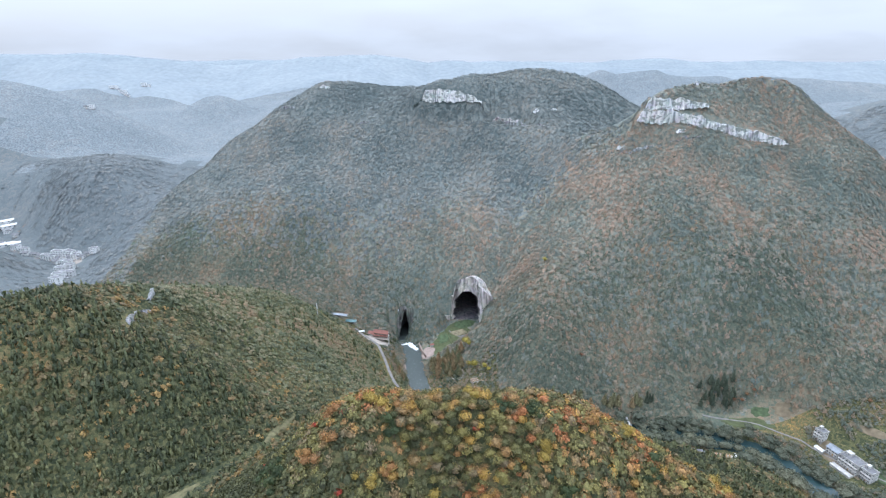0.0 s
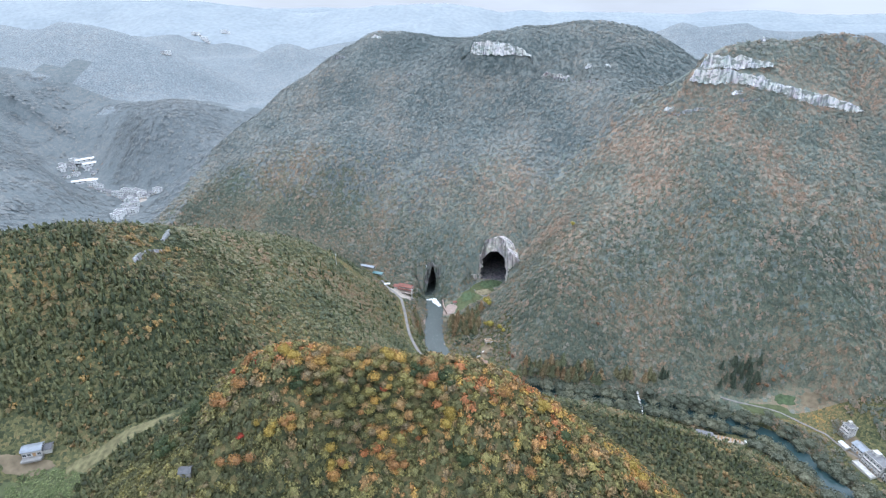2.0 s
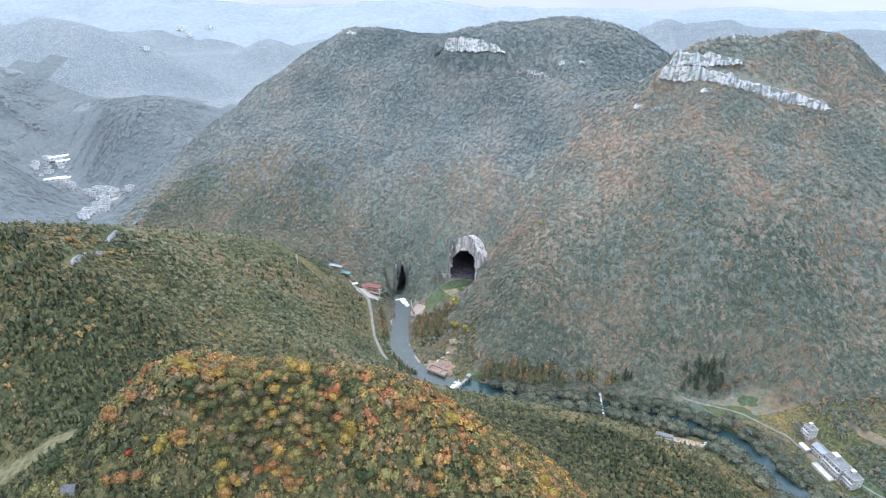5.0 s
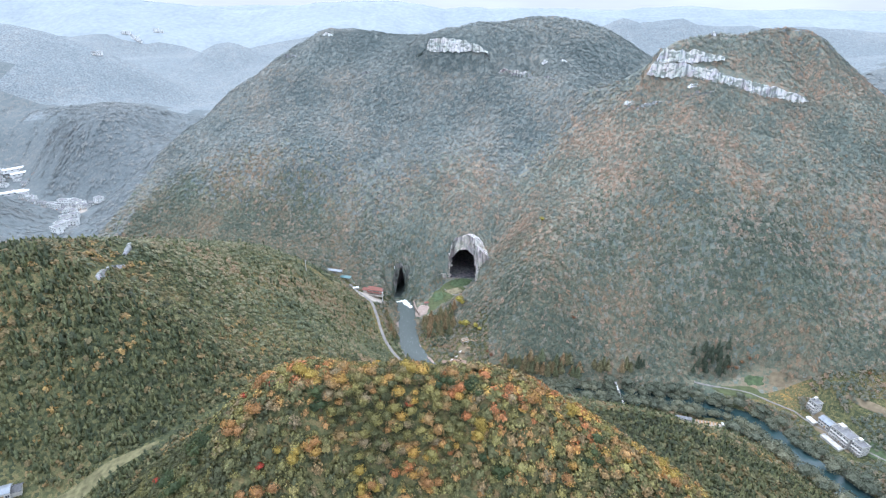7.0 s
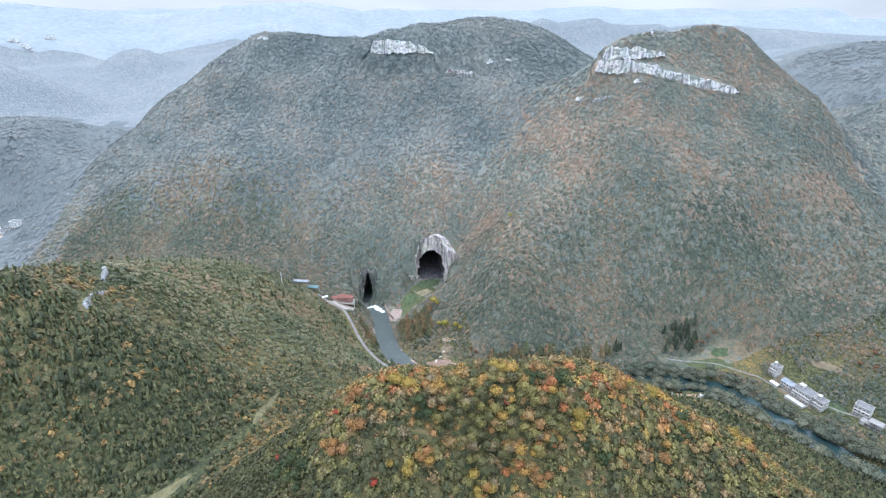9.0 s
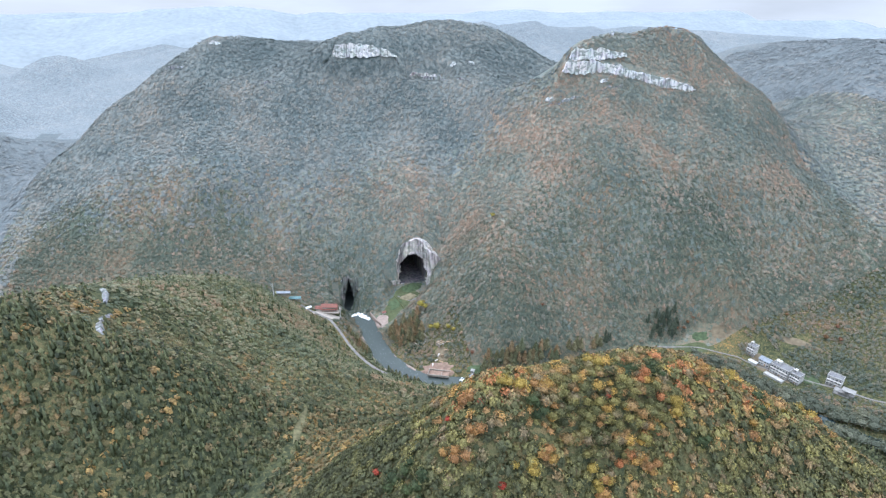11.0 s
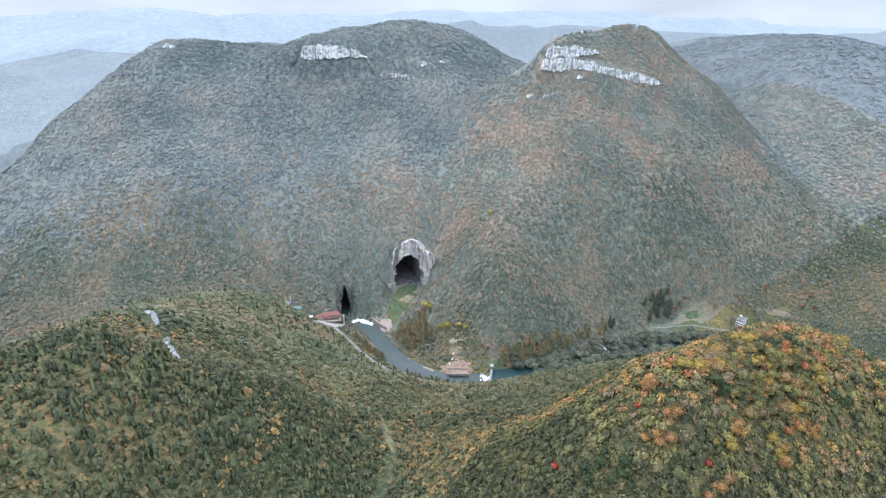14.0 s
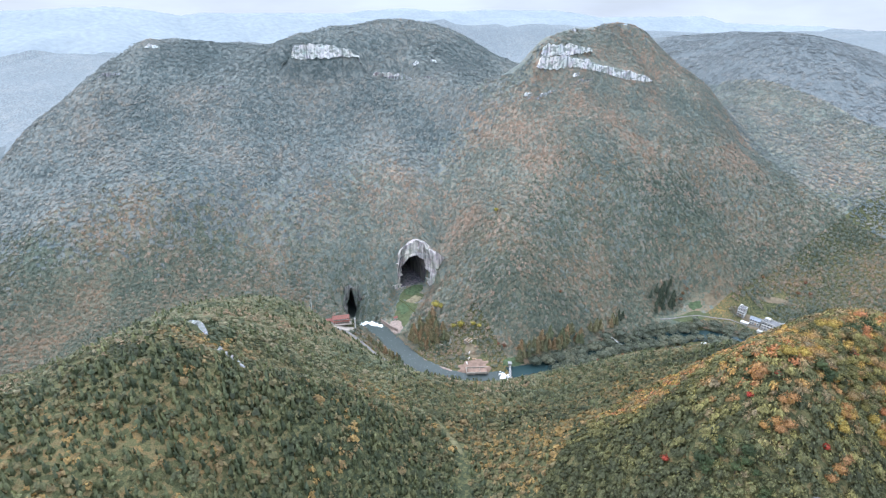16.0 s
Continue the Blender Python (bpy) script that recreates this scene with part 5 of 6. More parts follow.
for px, py, s in ((147, 519, 0.6), (62, 500, 0.7), (58, 505, 0.6), (305, 484, 0.8), (311, 487, 0.7), (298, 486, 0.7), (318, 488, 0.6), (232, 436, 0.7), (430, 420, 0.9), (440, 412, 0.8), (448, 425, 0.8), (410, 455, 0.7), (100, 400, 0.6), (122, 392, 0.6)):
    maple.plant(px, py, s, px * 17)

# ---- open ground --------------------------------------------------------------------
ribbon("apron", [(-16, 610), (4, 632), (18, 649), (27, 658)], None, [(0, 9), (0.5, 12), (1, 13)], GRASS, "grassy apron before the great cave", "grass", 3, True)
patch("grass_slope", 28, 662, 17, 9, 20, GRASS_BRIGHT, "green grass slope before the great cave", lift=0.6, seed=1)
patch("lawn", 2, 633, 11, 8, 50, GRASS_BRIGHT, "lawn with low shrubs below the cave", lift=0.6, seed=2)
patch("sandy_ground", 21, 644, 11, 6, 15, GRASS_TAN, "tan sandy ground below the cave", lift=0.8, seed=3)
patch("forecourt", -19, 609, 8, 16, -25, PINK_PAVING, "pale paved forecourt beside the river", lift=0.7, seed=4)
patch("square", -84, 621, 19, 10, -20, PAVING, "pale paved square before a red-roofed building", seed=5)
patch("building_plot", 25, 498, 17, 11, -20, RED_EARTH, "red-brown building plot beside the river", seed=6)
patch("plot_track", 34, 518, 6, 14, 10, EARTH, "bare earth track of a building plot", lift=0.4, seed=7)
patch("green_bank", 63, 484, 13, 5, -20, GRASS_BRIGHT, "bright green grass bank by the pool", seed=8)
patch("field", 303, 462, 24, 8, -12, GRASS, "grass field beside a lane", seed=9)
patch("green_plot", 318, 473, 9, 5, -15, GRASS_BRIGHT, "bright green vegetable plot", lift=0.4, seed=10)
patch("scrub_plot", 338, 468, 11, 6, -30, EARTH, "dry grass plot", seed=11)
patch("brown_field", 402, 428, 26, 4.5, -42, EARTH, "brown fallow field behind the houses", seed=12)
patch("yard", 362, 414, 11, 26, 15, EARTH, "concrete yard between houses", seed=13)
patch("village_green", 384, 390, 9, 14, 25, GRASS_BRIGHT, "grass strip beside houses", seed=14)
patch("gravel_yard", 252, 417, 22, 6, -12, PAVING, "pale gravel yard beside the river", seed=15)
patch("farm_field", -180, 193, 24, 13, 15, GRASS, "field of leafy crops below a farmhouse", seed=16)
patch("farmyard", -199, 204, 15, 5, 10, EARTH, "bare earth yard before a farmhouse", lift=0.4, seed=17)
ribbon("meadow", MEADOW[:4], None, [(0, 6), (0.6, 5), (1, 1)], GRASS_DRY, "dry meadow in a wooded hollow", "meadow", 3, True)
ribbon("gully", MEADOW[5:], None, [(0, 1), (0.5, 2.6), (1, 0.8)], GRASS_DRY, "dry grassy gully between two wooded hills", "meadow", 3, True)
ribbon("road", ROADS[0], None, [(0, 2.8), (1, 2.6)], ROADBED, "pale concrete road above the river", "road", 3)
ribbon("road", ROADS[1], None, [(0, 1.4), (1, 1.4)], ROADBED, "narrow concrete lane between fields and houses", "road", 3)
ribbon("path", [(9, 552), (14, 545), (19, 543), (23, 547), (21, 553), (24, 560)], None, [(0, 0.8), (1, 0.8)], PAVING, "white winding garden path", "path", 1.5)
ribbon("path", [(8, 648), (14, 640), (22, 636), (30, 640)], None, [(0, 1.2), (1, 1.2)], ROADBED, "grey footpath crossing the grass slope", "path", 2)

ribbon("river_bank", [(24, 463), (-4, 484), (-20, 494), (-37, 529), (-44, 561), (-48, 602)], None, [(0, 1.0), (0.3, 1.6), (0.6, 0.8), (0.8, 1.7), (1, 0.8)], PINK_PAVING, "pale stones along the river's edge", "grass", 2.5)
ribbon("river_bank", [(-18, 545), (-12, 528), (2, 505), (14, 494), (24, 487), (34, 481)], None, [(0, 0.8), (0.5, 1.5), (1, 1.8)], PINK_PAVING, "pale stones along the river's edge", "grass", 2.5)
for k in range(16):
    shrub.plant(6 + rng.uniform(-12, 14), 541 + rng.uniform(-8, 8), rng.uniform(0.55, 1.0), rng.uniform(0, 360))

# crops on the farm field
cx = rng.uniform(-206, -154, 1500)
cy = rng.uniform(178, 208, 1500)
keep = (((cx + 180) / 24) ** 2 + ((cy - 193) / 13) ** 2 < 0.9) & (cx > -208)
woodland("leafy_crop", cx[keep], cy[keep], rng, 1.3, 2.2, LEAF_CROP, "pale green leafy crop plants in a field", ROUGH, mixed(1.0))

# ---- rocks ---------------------------------------------------------------------------
for line, seed in ((LEDGE, 31), (LEDGE_NORTH, 32)):
    rock_face("outcrop", [(px, py, gz(px, py) - 2, gz(px, py) + (0.6 if j in (0, len(line) - 1) else 2.3)) for j, (px, py) in enumerate(line)], ROCK_GREY, "grey limestone ledge among pines", 1.0, 1.2, seed=seed, depth=3)
rock_face("outcrop", [(-8, 660, 8, 12), (-2, 664, 8, 24), (5, 668, 10, 26), (10, 670, 12, 20)], ROCK, "brown limestone buttress beside the cave mouth", 1.0, 1.4, seed=34, depth=5)
for px, py, zz, wide, seed in ((232, 726, 246, 14, 41), (250, 718, 244, 10, 42), (300, 712, 240, 14, 43), (150, 914, 238, 12, 44), (175, 909, 238, 14, 45), (-215, 1058, 262, 20, 46), (335, 770, 303, 6, 47)):
    g = gz(px, py)
    rock_face("outcrop", [(px - wide / 2, py + 1, g, g + 1), (px - wide / 5, py, g, g + 5), (px + wide / 4, py - 1, g, g + 4), (px + wide / 2, py - 1, g, g + 1)], ROCK_PALE, "small pale limestone outcrop in the wood", 1.2, 1.0, seed=seed, depth=3)

for line, tall, seed in (([(94, 912), (108, 907), (122, 900), (134, 893)], 6, 51), ([(140, 885), (150, 870), (158, 860)], 3, 52), ([(226, 727), (240, 718), (254, 720), (268, 716)], 5, 53), ([(282, 712), (300, 708), (322, 706)], 2.5, 54), ([(-292, 1022), (-278, 1020), (-262, 1019)], 5, 55), ([(-150, 968), (-134, 965), (-118, 962)], 3, 56)):
    rock_face("outcrop", [(px, py - 4, gz(px, py - 4) - 1, gz(px, py - 4) + (1 if j in (0, len(line) - 1) else tall)) for j, (px, py) in enumerate(line)], ROCK_GREY, "low grey limestone step on the mountainside", 1.2, 1.2, seed=seed, depth=4)

# ---- waterfall and weir ----------------------------------------------------------------
def white_water(name, x0, y0, x1, y1, z0, z1, half, label, seed):
    """Tumbling white water: a lumpy sheet that breaks up towards its edges."""
    nu, nv = 22, 26
    f, u = np.meshgrid(np.linspace(0, 1, nv), np.linspace(-1, 1, nu), indexing="ij")
    dx, dy = x1 - x0, y1 - y0
    L = math.hypot(dx, dy)
    w = half * (0.75 + 0.5 * f) * (1 + 0.25 * fbm(f * 9, np.sign(u) * 5, 2, 2, seed))
    X, Y = x0 + dx * f - dy / L * u * w, y0 + dy * f + dx / L * u * w
    Z = z0 + (z1 - z0) * (f ** 1.4) + 2.0 * fbm(X * 3, Y * 3, 4, 3, seed + 1) + 0.2 - 1.4 * np.abs(u) ** 3
    ob = new(name, mesh_from(name, np.c_[X.ravel(), Y.ravel(), Z.ravel()], grid_faces(nu, nv), [FOAM]))
    return tagged(ob, label, "waterfall", kind="structure")


white_water("waterfall", -32, 617, -42, 631, 0.7, 0.5, 3.6, "white rapids above the lip of a waterfall", 60)
white_water("waterfall", -41, 629, -50, 647, 0.7, -8, 5.5, "white waterfall where the river drops into a dark cave", 61)
white_water("rapids", 48, 466, 39, 470, 2.0, 0.1, 11, "white water tumbling below a weir", 62)
weir = thing("weir", 50.5, 467, 0, 58, "concrete weir with a footway on piers", "weir")
part("sill", blocks((0, 0, 0.6, 32, 2.6, 4.4), bevel=0.2), CONCRETE, weir)
part("footway", blocks((0, 1.2, 6.2, 34, 1.8, 0.4)), CONCRETE, weir)
for k in range(7):
    part("pier", blocks((-15 + 5 * k, 1.2, 3.6, 0.9, 2.2, 5.2)), CONCRETE, weir)
part("railing", blocks((0, 0.4, 7.3, 34, 0.1, 0.1), (0, 2.0, 7.3, 34, 0.1, 0.1), *[(-16.5 + 3 * k, s, 6.85, 0.1, 0.1, 0.9) for k in range(12) for s in (0.4, 2.0)]), STEEL_WHITE, weir)
part("gate_house", blocks((14, 1.4, 7.6, 4, 3.2, 2.6), (14, 1.4, 9.0, 4.8, 4, 0.3)), CONCRETE, weir)

bridge = thing("footbridge", 184, 454.5, 8.6, 90, "white steel footbridge over the river", "bridge")
part("deck", blocks((0, 0, 0, 33, 1.4, 0.35)), STEEL_WHITE, bridge)
for s in (-1, 1):
    part("rail", blocks((0, s * 0.65, 1.15, 33, 0.1, 0.12), (0, s * 0.65, 0.65, 33, 0.06, 0.06), *[(-16 + 2 * k, s * 0.65, 0.6, 0.09, 0.09, 1.1) for k in range(17)]), STEEL_WHITE, bridge)
for s in (-1, 1):
    part("abutment", blocks((s * 16, 0, -3.2, 2.2, 3.2, 6.2), bevel=0.15), CONCRETE, bridge)

# ---- by the caves -----------------------------------------------------------------------
def red_hall():
    g = 13.4
    ob = thing("visitor_hall", -78, 630, g, -14, "two-storey hall with red tiled roofs beside a square", "building")
    part("wall", blocks((0, 0, 3, 17, 7, 6.4), (-12.5, 0.5, 1.6, 8, 6, 3.4)), WHITE_WALL, ob)
    part("roof", gable(17.5, 7.5, 6.2, 2.2, 1.0), ROOF_RED, ob)
    part("eave_roof", gable(18.5, 10.5, 2.9, 1.3, 0.6), ROOF_RED, ob, "lower red tiled eave")
    part("side_roof", gable(8.6, 6.6, 3.3, 1.5, 0.7), ROOF_RED, ob).matrix_basis = pose(-12.5, 0.5, 0)
    for k in range(7):
        part("column", rod((-8 + 16 * k / 6, -4.9, 0), (-8 + 16 * k / 6, -4.9, 3), 0.22), ROOF_RED, ob)
        window(ob, -7.3 + 14.6 * k / 6, -3.5, 4.9, 0, 1.5, 1.3)
    part("terrace", blocks((-2, -4.5, -0.6, 27, 6, 1.3), bevel=0.1), PAVING, ob)
    return ob


red_hall()
mast = thing("gate_column", -67, 611.5, 11, 0, "tall white column standing on a square", "column")
part("base", blocks((0, 0, 0.6, 2.4, 2.4, 1.6), bevel=0.15), CONCRETE, mast)
part("shaft", blocks((0, 0, 7.2, 1.1, 1.1, 12.4), (0, 0, 4, 1.3, 1.3, 0.3), (0, 0, 9.5, 1.3, 1.3, 0.3), bevel=0.06), WHITE_WALL, mast)
part("cap", blocks((0, 0, 13.6, 1.7, 1.7, 0.5), bevel=0.1), WHITE_WALL, mast)

for (sx, sy, w, d, rot, mat, label, h) in ((-117, 640, 13, 6, -12, ROOF_CYAN, "open shed with a turquoise sheet roof", 4.2), (-134, 645, 24, 5, -14, ROOF_BLUE, "long low shed with a pale blue roof", 3.6)):
    g = gz(sx, sy)
    ob = thing("shed", sx, sy, g, rot, label, "shed", "sheds by the square")
    part("roof", gable(w, d, h, 0.9, 0.5, 0.15), mat, ob)
    part("wall", blocks((0, d / 2 - 0.2, h / 2 - 0.3, w - 0.4, 0.25, h + 0.4), (-w / 2 + 0.2, 0, h / 2 - 0.3, 0.25, d - 0.6, h + 0.4)), WHITE_WALL, ob)
    for k in range(5):
        part("post", blocks((-w / 2 + 0.3 + (w - 0.6) * k / 4, -d / 2 + 0.2, h / 2 - 0.3, 0.25, 0.25, h + 0.4)), CONCRETE, ob)
tent = thing("canopy", -103, 630, gz(-103, 630), 20, "white fabric canopy on the square", "canopy")
part("cover", barrel(7, 4, 2.6, 0.8, 0.2, 0.08), STEEL_WHITE, tent)
for sx in (-1, 1):
    for sy in (-1, 1):
        part("post", rod((sx * 3.3, sy * 1.8, -0.4), (sx * 3.3, sy * 1.8, 2.7), 0.08), STEEL_WHITE, tent)

wall = thing("retaining_wall", 0, 0, 0, 0, "pale stone retaining wall along the river", "wall", kind="structure")
for k, (a, b) in enumerate((((-30, 626), (-26, 610)), ((-26, 610), (-21, 598)))):
    mid, L = ((a[0] + b[0]) / 2, (a[1] + b[1]) / 2), math.dist(a, b)
    p = part("masonry", blocks((0, 0, 0, L + 0.4, 1.0, 6.5), (0, 0, 3.4, L + 0.6, 1.3, 0.3)), PINK_PAVING, wall)
    p.matrix_basis = pose(mid[0], mid[1], 1.6, 0, 0, math.degrees(math.atan2(b[1] - a[1], b[0] - a[0])))

kiosk = thing("kiosk", -14, 622, gz(-14, 622), 20, "small white kiosk on the forecourt", "kiosk")
part("wall", blocks((0, 0, 1.3, 4.5, 3, 3)), WHITE_WALL, kiosk)
part("roof", gable(4.6, 3.2, 2.8, 0.9, 0.5, 0.15), ROOF_RED, kiosk)

fence = thing("hedge_fence", 0, 0, 0, 0, "olive green fence running down the grass slope", "fence")
for k in range(12):
    f = k / 11
    px, py = 3 + 8 * f, 650 - 30 * f
    part("post", blocks((px, py, gz(px, py) + 0.9, 0.4, 0.4, 2.4)), FENCE_OLIVE, fence)
    if k < 11:
        qx, qy = 3 + 8 * (f + 1 / 11), 650 - 30 * (f + 1 / 11)
        p = part("panel", blocks((0, 0, 0.9, 2.6, 0.25, 1.5)), FENCE_OLIVE, fence)
        p.matrix_basis = pose((px + qx) / 2, (py + qy) / 2, (gz(px, py) + gz(qx, qy)) / 2, 0, 0, math.degrees(math.atan2(qy - py, qx - px)))

# ---- the building plot --------------------------------------------------------------------
slab = thing("foundation", 24, 491, 2.2, -24, "red-brown concrete foundation with low walls", "foundation")
part("slab", blocks((0, 0, -0.3, 20, 8, 1.2), bevel=0.1), RED_EARTH, slab)
part("edge_wall", blocks((0, -4.6, 0.4, 23, 0.5, 2.4), (0, 4.6, 0.6, 23, 0.5, 2.0), (-11, 0, 0.6, 0.5, 9, 2.0), (3, 0, 1.1, 0.4, 9, 1.0)), PAVING, slab)
part("steps", blocks(*[(8 + 0.5 * k, 5.4 + 0.9 * k, 0.3 - 0.1 * k, 5, 0.9, 0.7) for k in range(5)]), PAVING, slab)
ruin = thing("half_built_hut", 35, 530, gz(35, 530), 25, "half-built hut with pale timber beams", "hut")
part("wall", blocks((-3.5, 0, 1.2, 0.35, 7, 3.4), (0, 3.4, 1.2, 7, 0.35, 3.4), (2, -3.4, 0.7, 3, 0.35, 2.4)), PAVING, ruin)
for k in range(8):
    part("beam", blocks((0, -3.6 + 7.2 * k / 7, 3.2 + 0.15 * (k % 3), 8.4, 0.35, 0.35)), TIMBER if k % 3 else WHITE_WALL, ruin)
for k, (px, py, rot) in enumerate(((26, 512, 30), (30, 508, -40), (21, 507, 75), (39, 520, 10), (30, 518, 50), (43, 527, -20))):
    ob = thing("plank_stack", px, py, gz(px, py) + 0.4, rot, "stack of pale sawn planks on bare earth", "planks", "plank stacks")
    for j in range(3):
        part("plank", blocks((0, 0, 0.15 + 0.34 * j, 4.6 - 0.3 * j, 1.5 - 0.2 * j, 0.3)), TIMBER if (j + k) % 2 else WHITE_WALL, ob)

# ---- the village by the river ----------------------------------------------------------------
V = -73
house("house", 358, 438, gz(358, 438) - 0.3, V, 8, 7.5, 3, "narrow white three-storey house with a roof stair", WHITE_WALL, bays=3, tower=True, balconies=True, group="village houses")
house("house", 361, 421, gz(361, 421) - 0.3, V, 11, 8, 2, "white house with a blue-grey pitched roof", WHITE_WALL, "gable", ROOF_BLUE, 4, group="village houses")
house("house", 366, 405, gz(366, 405) - 0.3, V, 18, 11, 3, "large pale three-storey house with long balconies", WHITE_WALL, bays=6, balconies=True, tower=True, group="village houses")
house("house", 371, 391, gz(371, 391) - 0.3, V, 9.5, 9, 3, "white three-storey house with a flat roof", WHITE_WALL, bays=4, balconies=True, tower=True, group="village houses")
house("house", 398, 373, gz(398, 373) - 0.3, V + 12, 13, 9, 3, "pale grey three-storey house with open bays", WHITE_WALL, bays=4, balconies=True, group="village houses")
terrace = thing("terrace", 356.5, 403, gz(356.5, 403), V, "white walled terrace in front of houses", "terrace")
part("deck", blocks((0, 0, -0.6, 19, 6, 3.4), bevel=0.1), WHITE_WALL, terrace)
part("parapet", blocks((0, -3.4, 1.6, 19, 0.25, 1.0), (-9.4, 0, 1.6, 0.25, 7, 1.0), (9.4, 0, 1.6, 0.25, 7, 1.0)), WHITE_WALL, terrace)
frame_house = thing("unfinished_house", 394, 358, gz(394, 358), V + 14, "unfinished concrete frame house with no walls", "building")
part("slab", blocks((0, 0, 0.2, 17, 8, 0.6), (0, 0, 3.3, 17, 8, 0.35), (3, 0, 6.4, 11, 8, 0.35)), CONCRETE, frame_house)
for k in range(5):
    for s in (-1, 1):
        part("column", blocks((-8 + 4 * k, s * 3.7, 2.6, 0.45, 0.45, 7.4 if k > 1 else 4.2)), CONCRETE, frame_house)
part("wall", blocks((5, 3.8, 1.8, 6, 0.25, 3)), GREY_WALL, frame_house)
part("wall", blocks((-6, -3.8, 1.2, 3.5, 0.25, 1.8)), GREY_WALL, frame_house)
shed_b = thing("shed", 352, 428, gz(352, 428), V, "low white outbuilding beside houses", "shed")
part("wall", blocks((0, 0, 1, 8, 4, 3.4)), WHITE_WALL, shed_b)
part("roof", gable(8.2, 4.2, 2.7, 0.6, 0.4, 0.12), STEEL_WHITE, shed_b)


def van(x, y, turn):
    ob = thing("van", x, y, gz(x, y) + 0.35, turn, "white van parked on a gravel yard", "van", "parked vans")
    part("body", blocks((0, 0, 1.25, 4.6, 1.85, 1.5), (1.95, 0, 0.85, 1.3, 1.8, 0.75), bevel=0.12), STEEL_WHITE, ob)
    part("windscreen", blocks((2.2, 0, 1.55, 0.2, 1.6, 0.6)), GLASS, ob)
    for sx in (-1.4, 1.5):
        for sy in (-0.9, 0.9):
            part("wheel", rod((sx, sy - 0.1, 0.35), (sx, sy + 0.1, 0.35), 0.36), RUBBER, ob)


for px, py, rot in ((266, 414.5, 80), (269.5, 413.6, 84), (273, 412.8, 76)):
    van(px, py, rot)
log_lengths = [6.5, 6.0, 6.2, 5.8, 6.4, 6.0, 5.6]
for k in range(7):
    ob = thing("log_stack", 245 + 2.7 * k, 419 - 0.7 * k, gz(245 + 2.7 * k, 419 - 0.7 * k) + 0.3, 70, "stack of orange-brown logs on a gravel yard", "logs", "log stacks")
    for j in range(5):
        oy, oz = ((j % 3) - 1) * 0.5 + (0.25 if j > 2 else 0), 0.3 + (0.45 if j > 2 else 0)
        part("log", rod((-log_lengths[k] / 2, oy, oz), (log_lengths[k] / 2, oy, oz), 0.26, 0.22), TIMBER, ob)
store = thing("shed", 234, 422, gz(234, 422), -12, "long narrow shed with a grey roof beside the river", "shed")
part("wall", blocks((0, 0, 1.2, 13, 3.2, 3.6)), GREY_WALL, store)
part("roof", gable(13.4, 3.6, 3.0, 0.7, 0.5, 0.15), ROOF_GREY, store)

# ---- farmhouse on the saddle ------------------------------------------------------------------
farm = house("farmhouse", -199, 210, gz(-199, 210) + 0.2, 25, 9.5, 6, 1, "pale farmhouse with a curved blue-grey metal roof", WHITE_WALL, "barrel", ROOF_BLUE, 4, high=3.6)
part("annex_wall", blocks((6.8, 0.6, 1.0, 4, 4.6, 3.4)), WHITE_WALL, farm)
part("annex_roof", gable(4.4, 5.2, 2.7, 1.0, 0.4, 0.2), ROOF_DARK, farm, "dark tiled annex roof").matrix_basis = pose(6.8, 0.6, 0)
part("terrace", blocks((0, -4.6, -0.6, 10, 3, 1.2), bevel=0.08), CONCRETE, farm)
hut = thing("hut", -53, 143, gz(-53, 143) + 0.9, 15, "small hut with a dark roof among autumn trees", "hut")
part("wall", blocks((0, 0, 0, 3.4, 2.6, 5.0)), CONCRETE, hut)
part("roof", gable(3.6, 2.8, 2.5, 0.9, 0.5, 0.12), ROOF_DARK, hut)

pylon = thing("radio_mast", -131, 526, gz(-131, 526), 0, "thin white radio mast on a wooded spur", "mast")
part("pole", rod((0, 0, -0.5), (0, 0, 15), 0.35, 0.18), STEEL_WHITE, pylon)
for k in range(3):
    part("crossarm", blocks((0, 0, 10.5 + 1.7 * k, 2.2, 0.14, 0.14)), STEEL_WHITE, pylon)

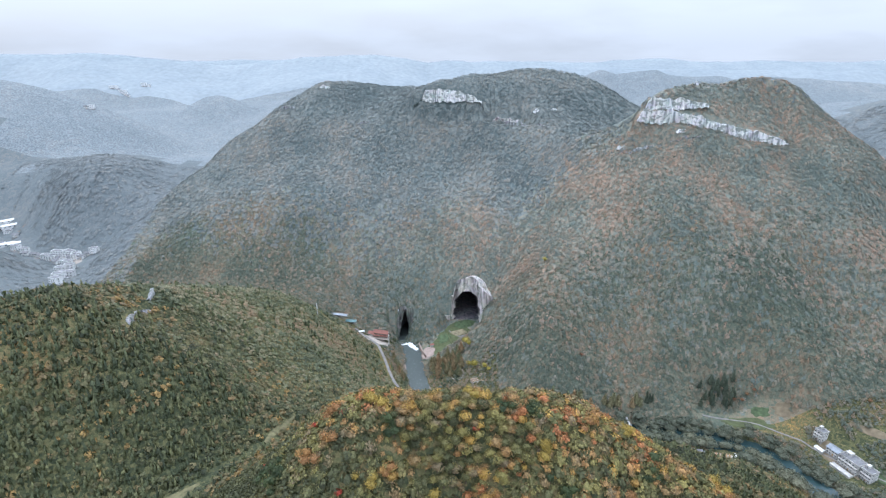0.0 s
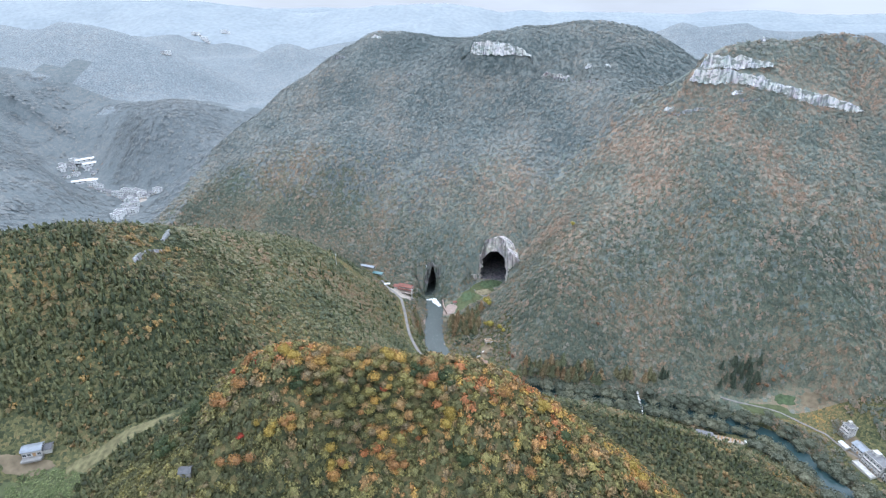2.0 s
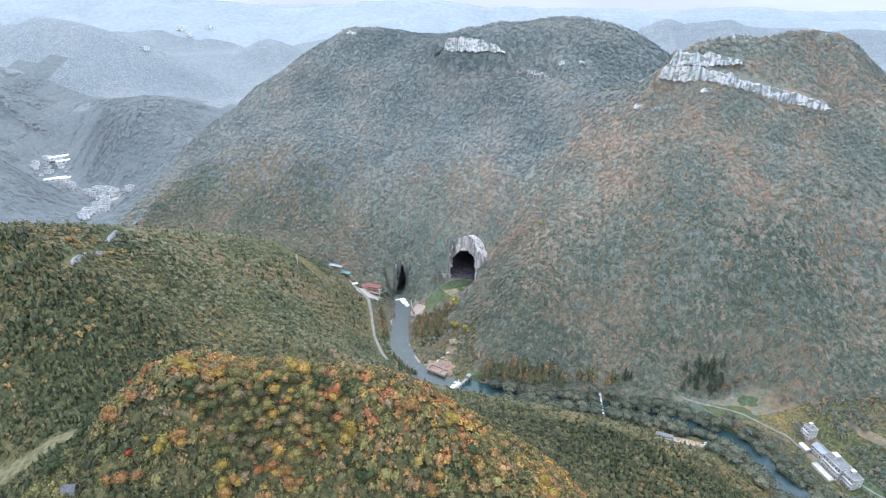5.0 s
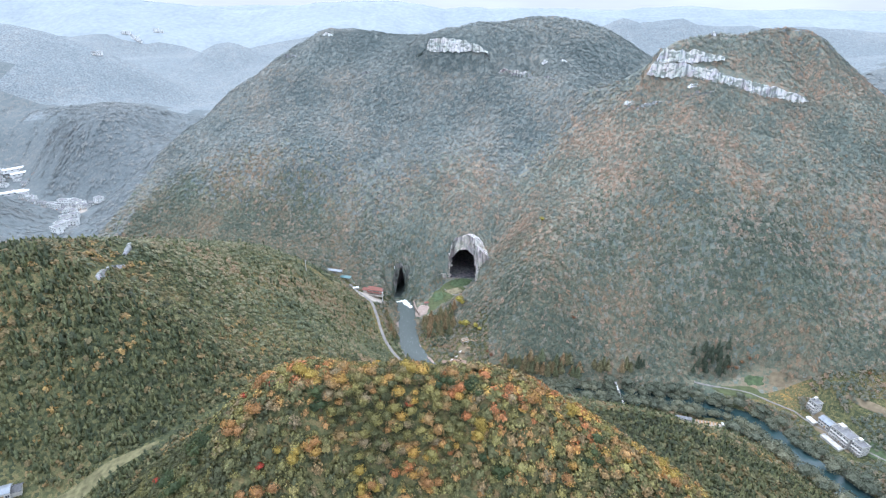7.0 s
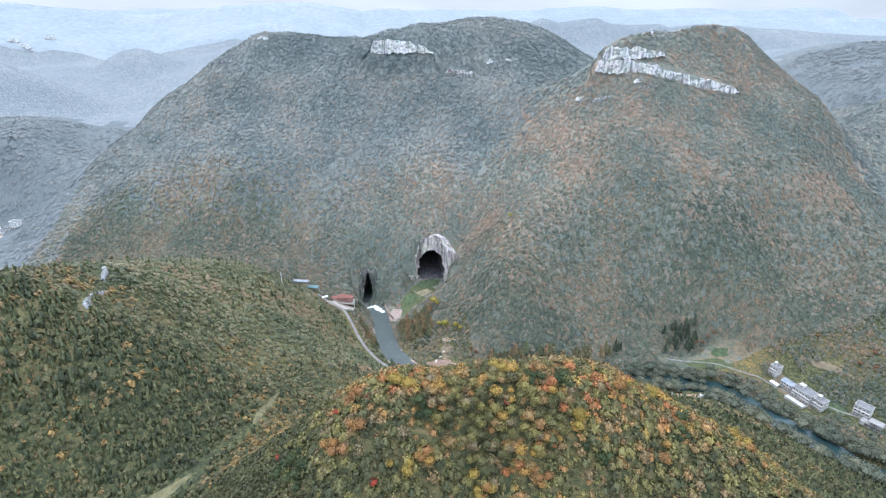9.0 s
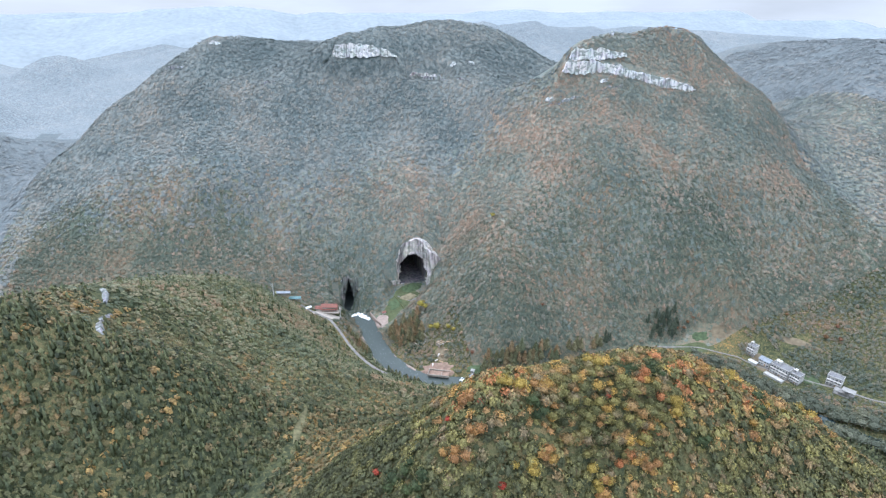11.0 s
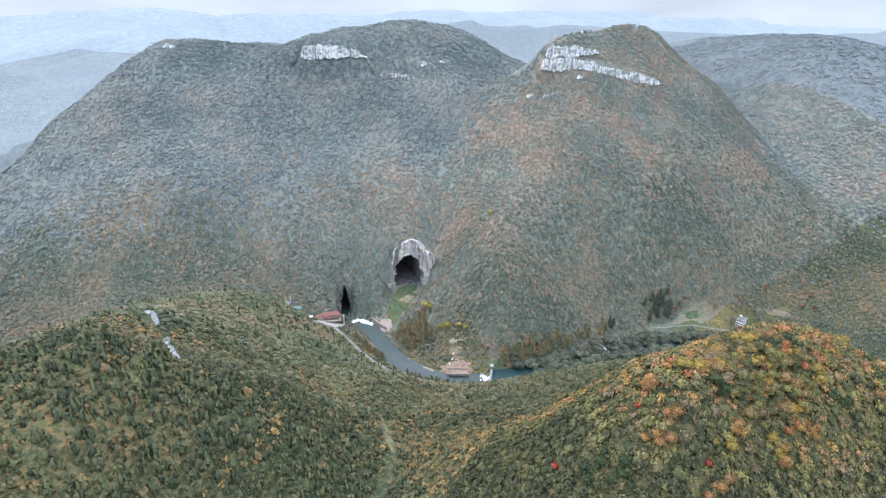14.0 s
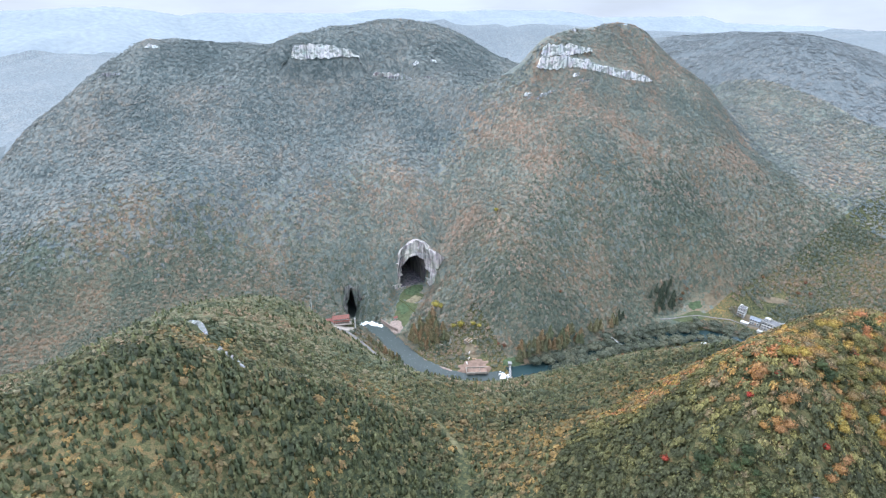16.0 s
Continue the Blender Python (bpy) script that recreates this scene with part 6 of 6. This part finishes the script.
# ---- the far town in the left valley -------------------------------------------------------------
town = []
for w, d, st, lab in ((14, 10, 3, "white three-storey town house with a flat roof"), (11, 9, 2, "white two-storey town house with a grey roof"), (22, 11, 4, "long white apartment block in the valley town")):
    town.append((w, d, st, lab))
first = {}
spots = [(-655, 910, 0), (-643, 905, 1), (-630, 900, 0), (-668, 913, 2), (-687, 907, 0), (-700, 912, 1), (-659, 889, 1), (-640, 884, 0), (-625, 868, 1), (-610, 850, 0), (-600, 835, 1), (-588, 815, 0), (-580, 795, 1), (-612, 905, 1), (-598, 902, 0),
         (-735, 925, 1), (-770, 950, 0), (-895, 1049, 1), (-896, 1020, 0), (-880, 1058, 1), (-850, 1040, 0), (-820, 1020, 1), (-870, 1000, 1), (-905, 1035, 0), (-676, 903, 0), (-664, 903, 1), (-649, 912, 2), (-637, 910, 0), (-620, 898, 1), (-632, 878, 0), (-616, 860, 1), (-618, 838, 0), (-603, 822, 1), (-592, 800, 0), (-572, 778, 1), (-560, 752, 0), (-549, 735, 1), (-540, 718, 0), (-900, 1062, 0), (-884, 1040, 1), (-862, 1018, 0), (-835, 1000, 1), (-745, 936, 0), (-715, 918, 1)]
for px, py, k in spots:
    g, rot = gz(px, py), -25 + 40 * rng.rand()
    if k not in first:
        w, d, st, lab = town[k]
        first[k] = house("town_house", px, py, g, rot, w, d, st, lab, TOWN_WHITE, bays=3 + k, sides=1, roof="gable" if k == 1 else "flat", group="town houses")
    else:
        copy_thing(first[k], pose(px, py, g, 0, 0, rot))
for px, py, k in ((-1335, 2340, 0), (-1322, 2346, 2), (-1285, 2318, 0), (-1272, 2312, 2), (-1262, 2306, 0), (-1250, 2300, 1), (-1232, 2400, 2), (-1214, 2405, 0), (-1298, 2330, 1), (-915, 1476, 1), (-905, 1480, 0)):
    copy_thing(first[k], pose(px, py, gz(px, py), 0, 0, -30 + 50 * rng.rand()))
for px, py, w, rot in ((-868, 1076, 62, 52), (-848, 1062, 50, 52), (-820, 996, 56, 42), (-800, 985, 20, 40)):
    ob = thing("factory_shed", px, py, gz(px, py), rot, "long white factory shed in the far valley", "shed", "factory sheds")
    part("wall", blocks((0, 0, 2, w, 12, 7)), TOWN_WHITE, ob)
    part("roof", gable(w, 12.4, 5.6, 1.8, 0.6, 0.2), STEEL_WHITE, ob)
    for k in range(6):
        window(ob, -w / 2 + (k + 0.5) * w / 6, -6, 3, 0, 3.0, 1.6)
ribbon("road", [(-575, 760), (-596, 800), (-618, 850), (-645, 893), (-700, 900), (-760, 935), (-830, 985), (-880, 1030)], None, [(0, 4.5), (1, 4.5)], ROADBED, "pale road through the valley town", "road", 6)
patch("town_ground", -640, 893, 40, 14, -20, PAVING, "pale built-up ground of a valley town", seed=21)
patch("factory_yard", -845, 1030, 36, 26, 25, RED_EARTH, "reddish works yard among white sheds", seed=22)
